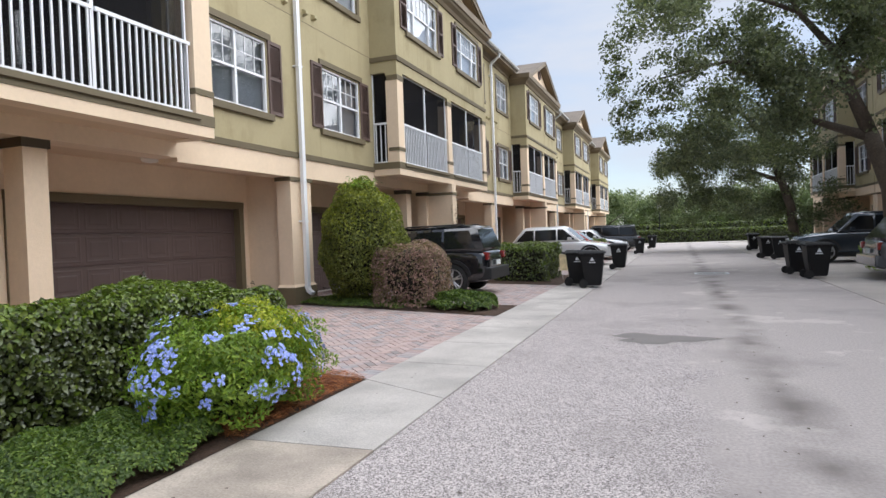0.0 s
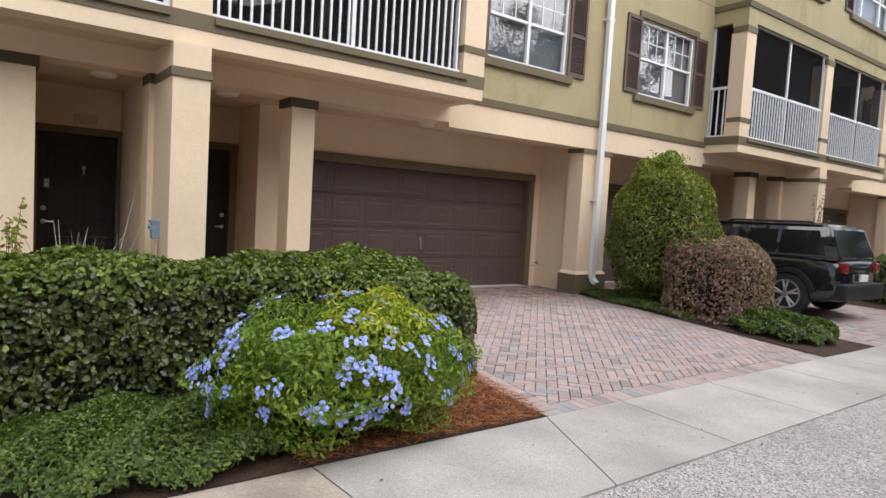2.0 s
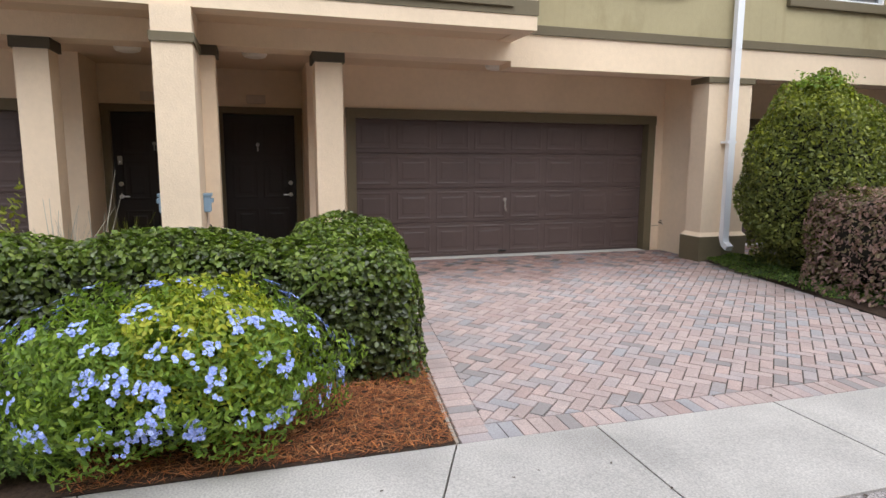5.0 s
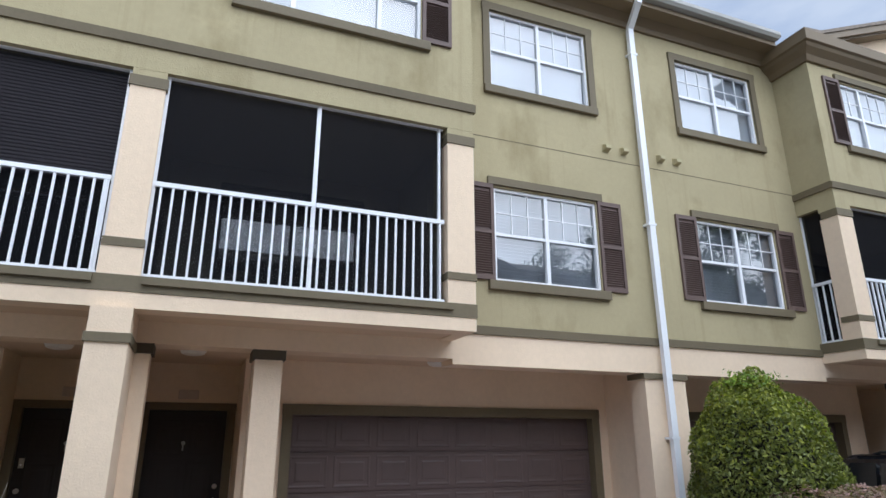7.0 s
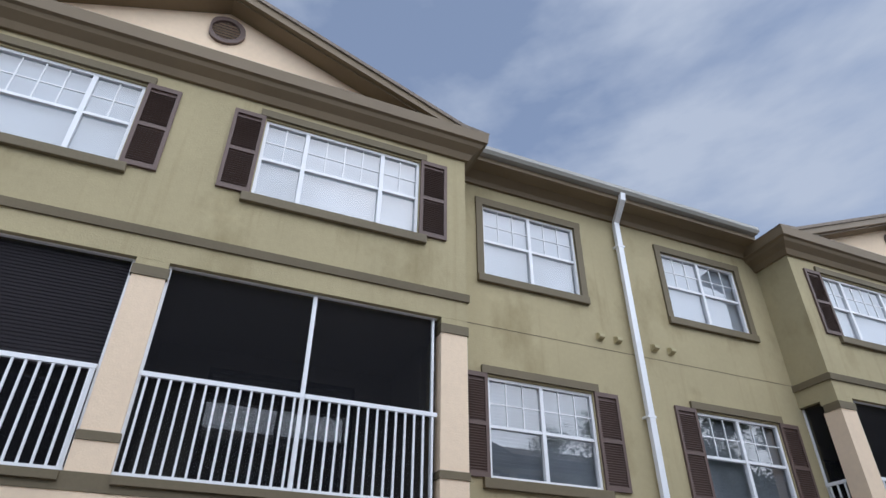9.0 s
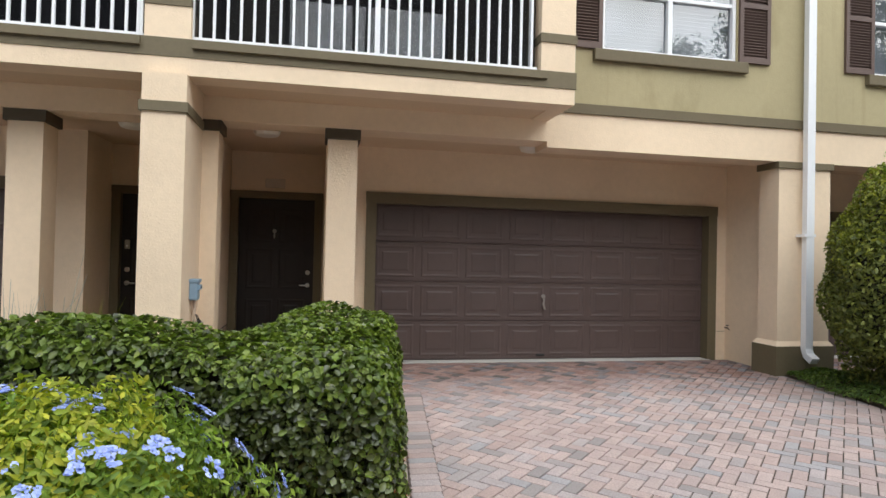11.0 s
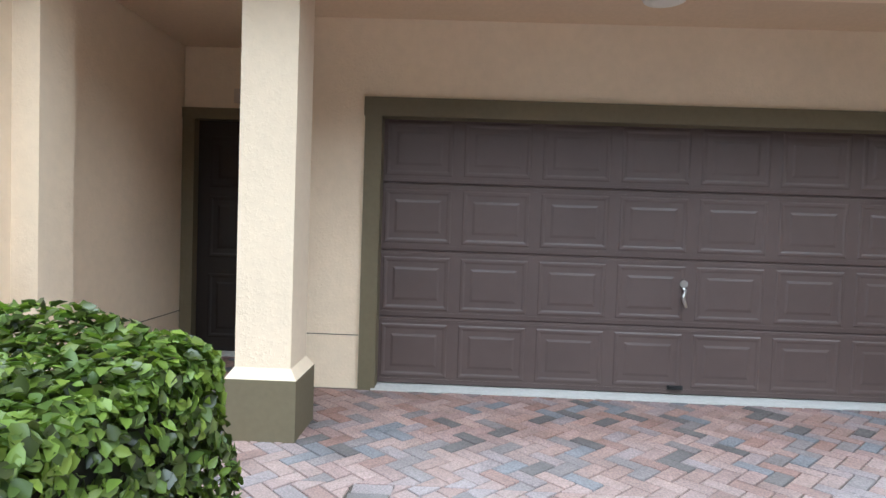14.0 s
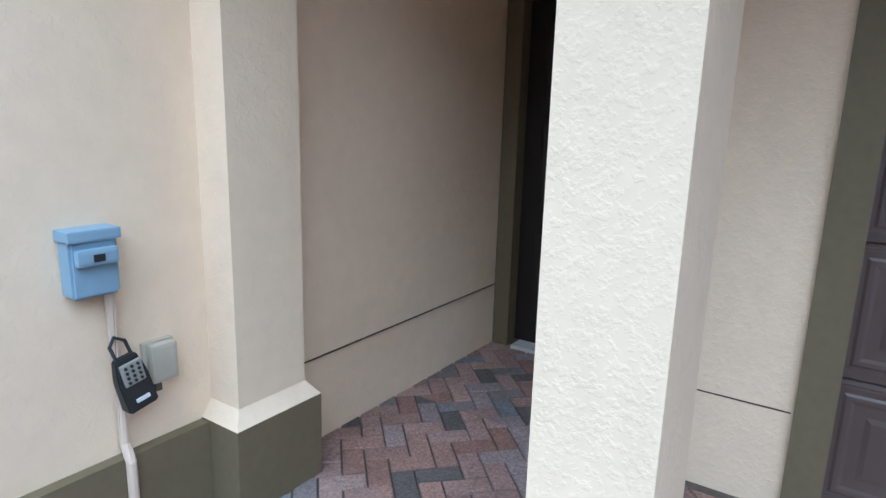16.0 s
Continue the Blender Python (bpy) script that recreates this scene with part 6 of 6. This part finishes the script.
bm = boxes((-0.055, 0.055, 0.0, 0.02, -0.075, 0.075), bevel=0.006)
part("plate", bm, PUTTY, ob)
bm = boxes((-0.05, 0.045, 0.02, 0.055, -0.065, 0.07), bevel=0.014)
part("cover", bm, PUTTY, ob)
bm = boxes((0.01, 0.03, 0.02, 0.045, -0.095, -0.06), bevel=0.004)
part("latch", bm, BARK, ob)

# entry bell beside the neighbouring front door
ob = thing("door_bell", "small grey entry bell box on the neighbouring door frame", "door bell", pose(XD + 0.03, 3.33, 1.62))
part("case", boxes((0.0, 0.025, -0.03, 0.03, -0.06, 0.06), bevel=0.006), PUTTY, ob)
bm = bmesh.new()
tube(bm, [(0.024, 0, -0.02), (0.03, 0, -0.02)], 0.012, 12)
part("button", bm, WHITE, ob)

# hose tap beside the garage door
ob = thing("hose_tap", "small brass hose tap low on the stucco wall", "tap", pose(-8.69, 11.7, 0.61))
bm = bmesh.new()
tube(bm, [(0, 0, 0), (0.07, 0, 0), (0.11, 0, -0.03)], [0.016, 0.016, 0.013], 10)
part("spout", bm, BARK, ob)
bm = bmesh.new()
tube(bm, [(0.06, 0, 0.03), (0.06, 0, 0.042)], 0.03, 10)
part("tap_wheel", bm, BLACK, ob)


# ---- brick paving ----
def herringbone(region, step=0.1):
    """Unit bricks, two by one, laid in a zigzag at 45 degrees; yields centre and turn for those that touch the region's box."""
    xs, ys = [p[0] for p in region], [p[1] for p in region]
    cx, cy = -6.0, 9.0 + 5.6568542 * 0.5 * round((sum(ys) / len(ys) - 9.0) / 2.8284271)
    ext = max(max(xs) - min(xs), max(ys) - min(ys)) * 1.6 + 1.0
    k = int(ext / step) + 4
    c, s = math.cos(math.pi / 4), math.sin(math.pi / 4)
    for r in range(-k, k):
        for m in range(-k // 2 - 2, k // 2 + 2):
            for ox, oy, turn in ((r + 4 * m + 1.0, r + 0.5, 0), (r + 4 * m + 3.5, r + 1.0, 1)):
                a, b = ox * step, oy * step
                x, y = cx + a * c - b * s, cy + a * s + b * c
                if min(xs) - 0.12 < x < max(xs) + 0.12 and min(ys) - 0.12 < y < max(ys) + 0.12:
                    yield x, y, turn


def clip(poly, region):
    """Cut a polygon to a convex region given anticlockwise."""
    for (ax, ay), (bx, by) in zip(region, region[1:] + region[:1]):
        out = []
        for (px, py), (qx, qy) in zip(poly, poly[1:] + poly[:1]):
            dp = (bx - ax) * (py - ay) - (by - ay) * (px - ax)
            dq = (bx - ax) * (qy - ay) - (by - ay) * (qx - ax)
            if dp >= 0:
                out.append((px, py))
            if dp * dq < 0:
                t = dp / (dp - dq)
                out.append((px + (qx - px) * t, py + (qy - py) * t))
        poly = out
        if len(poly) < 3:
            return []
    return poly


def add_brick(V, F, poly, jitter):
    """One brick with chamfered top edges, its foot in the sand."""
    n = len(poly)
    cx, cy = sum(p[0] for p in poly) / n, sum(p[1] for p in poly) / n
    i0 = len(V)
    for inset, dz in ((0.0, -0.02), (0.0, -0.003), (0.004, 0.0)):
        for x, y in poly:
            d = math.hypot(x - cx, y - cy) + 1e-6
            k = 1 - inset / d
            xx, yy = cx + (x - cx) * k, cy + (y - cy) * k
            V.append((xx, yy, slope(xx) + dz + jitter))
    for a in (0, 1):
        for i in range(n):
            j = (i + 1) % n
            F.append((i0 + a * n + i, i0 + a * n + j, i0 + (a + 1) * n + j, i0 + (a + 1) * n + i))
    F.append(tuple(i0 + 2 * n + i for i in range(n)))


V0, F0 = [], []
n4 = [(-0.0955, -0.0455), (0.0955, -0.0455), (0.0955, 0.0455), (-0.0955, 0.0455)]
for inset, dz in ((0.0, -0.02), (0.0, -0.003), (0.004, 0.0)):
    for x, y in n4:
        V0.append((x - math.copysign(inset, x), y - math.copysign(inset, y), dz))
for a in (0, 1):
    for i in range(4):
        j = (i + 1) % 4
        F0.append((a * 4 + i, a * 4 + j, a * 4 + 4 + j, a * 4 + 4 + i))
F0.append((8, 9, 10, 11))
brick_mesh = bpy.data.meshes.new("brick")
brick_mesh.from_pydata(V0, [], F0)
brick_mesh.materials.append(PAVER)


def pave(name, region, borders, label, near=None, field=True):
    floor = thing(name, label, "structure", kind="structure")
    rnd = random.Random(len(name) + int(abs(region[0][1]) * 10))
    V, F = [], []
    h = 0.0955
    w = 0.0455
    for x, y, turn in (herringbone(region) if field else ()):
        a = math.pi / 4 + (math.pi / 2 if turn else 0)
        c, s = math.cos(a), math.sin(a)
        quad = [(x + px * c - py * s, y + px * s + py * c) for px, py in ((-h, -w), (h, -w), (h, w), (-h, w))]
        cut = clip(quad, region)
        if len(cut) < 3:
            continue
        area = abs(sum(p[0] * q[1] - q[0] * p[1] for p, q in zip(cut, cut[1:] + cut[:1]))) / 2
        if area < 0.0012:
            continue
        j = rnd.uniform(-0.002, 0.002)
        if near and area > 0.0178 and near[0] < x < near[1] and near[2] < y < near[3]:
            ob = new("brick", brick_mesh)
            ob.parent = floor
            tilt = math.degrees(math.atan(0.13 / 4.1)) if x > -7.05 else 0
            ob.matrix_basis = pose(x, y, slope(x) + j, rnd.uniform(-0.3, 0.3), tilt + rnd.uniform(-0.3, 0.3), 0) @ pose(0, 0, 0, 0, 0, math.degrees(a))
        else:
            add_brick(V, F, cut, j)
    for x0, x1, y0, y1 in borders:
        add_brick(V, F, [(x0 + 0.003, y0 + 0.003), (x1 - 0.003, y0 + 0.003), (x1 - 0.003, y1 - 0.003), (x0 + 0.003, y1 - 0.003)], rnd.uniform(-0.001, 0.002))
    me = bpy.data.meshes.new("bricks_beyond")
    me.from_pydata(V, [], F)
    me.materials.append(PAVER_J)
    rest = new("bricks_beyond", me)
    rest.parent = floor
    rest["kind"] = "stuff"
    return floor


def soldier_x(x0, x1, y0, y1):
    """Border course whose bricks stand side by side along y."""
    n = max(1, round((y1 - y0) / 0.1))
    return [(x0, x1, y0 + (y1 - y0) * i / n, y0 + (y1 - y0) * (i + 1) / n) for i in range(n)]


def soldier_y(x0, x1, y0, y1):
    n = max(1, round((x1 - x0) / 0.1))
    return [(x0 + (x1 - x0) * i / n, x0 + (x1 - x0) * (i + 1) / n, y0, y1) for i in range(n)]


EDGE = 0.111
edge_left = [(x0, x1, 6.25 + EDGE * (-x0 - 3.0), 6.45 + EDGE * (-x0 - 3.0)) for x0, x1, _, _ in soldier_y(-6.95, -2.96, 6.25, 6.45)]
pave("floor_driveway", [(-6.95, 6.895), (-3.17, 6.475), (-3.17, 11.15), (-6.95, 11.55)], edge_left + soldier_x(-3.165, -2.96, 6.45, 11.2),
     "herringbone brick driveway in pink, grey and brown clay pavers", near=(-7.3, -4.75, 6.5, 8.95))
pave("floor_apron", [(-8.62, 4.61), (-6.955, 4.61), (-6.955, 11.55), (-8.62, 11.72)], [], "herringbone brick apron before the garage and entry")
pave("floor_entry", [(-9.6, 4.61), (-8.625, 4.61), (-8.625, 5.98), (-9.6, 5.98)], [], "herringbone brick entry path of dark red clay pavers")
pave("floor_apron", [(-6.955, 4.61), (-6.61, 4.61), (-6.61, 6.64), (-6.955, 6.68)], [], "herringbone brick strip beside the planting bed")
c1 = CENTRES[2]
for i, (y0, y1) in enumerate(((c1 - 6.75, c1 - 1.86), (c1 + 1.82, c1 + 6.75), (-2.4, 1.48))):
    pave("floor_driveway", [(-8.62, y0), (-3.17, y0), (-3.17, y1), (-8.62, y1)], soldier_x(-3.165, -2.96, y0, y1), "herringbone brick driveway of pink and grey clay pavers")
for y0, y1 in ((27.7, 32.6), (36.3, 41.2), (42.7, 47.6)):
    pave("floor_driveway", [(-8.62, y0), (-3.17, y0), (-3.17, y1), (-8.62, y1)], soldier_x(-3.165, -2.96, y0, y1), "herringbone brick driveway of pink and grey clay pavers")

# thin concrete edging between pine straw and the border course, and fallen leaves
bm = bmesh.new()
prism(bm, [(-2.97, 6.215), (-2.97, 6.24), (-6.6, 6.643), (-6.6, 6.618)], "z", 0.0, 0.05)
for v in bm.verts:
    v.co.z = slope(v.co.x) + (0.004 if v.co.z > 0.02 else -0.1)
setting("trim_edging", bm, OLD_CONCRETE, "thin concrete edging along the pavers")
n = 130
x, y = rng.uniform(-3.6, 1.5, n), rng.uniform(2.5, 11, n)
z = np.where(x < -2.95, 0.03, np.where(x < -1.9, 0.026, 0.006))
litter = new("fallen_leaves", leaf_mesh("fallen_leaves", np.stack([x, y, z + 0.002], 1), np.tile((0, 0, 1.0), (n, 1)), 0.035, BARK, width=0.45, tilt=0.1, rng=rng))
tagged(litter, "scattered dry brown leaves and twigs on the ground", "leaf litter", kind="stuff")
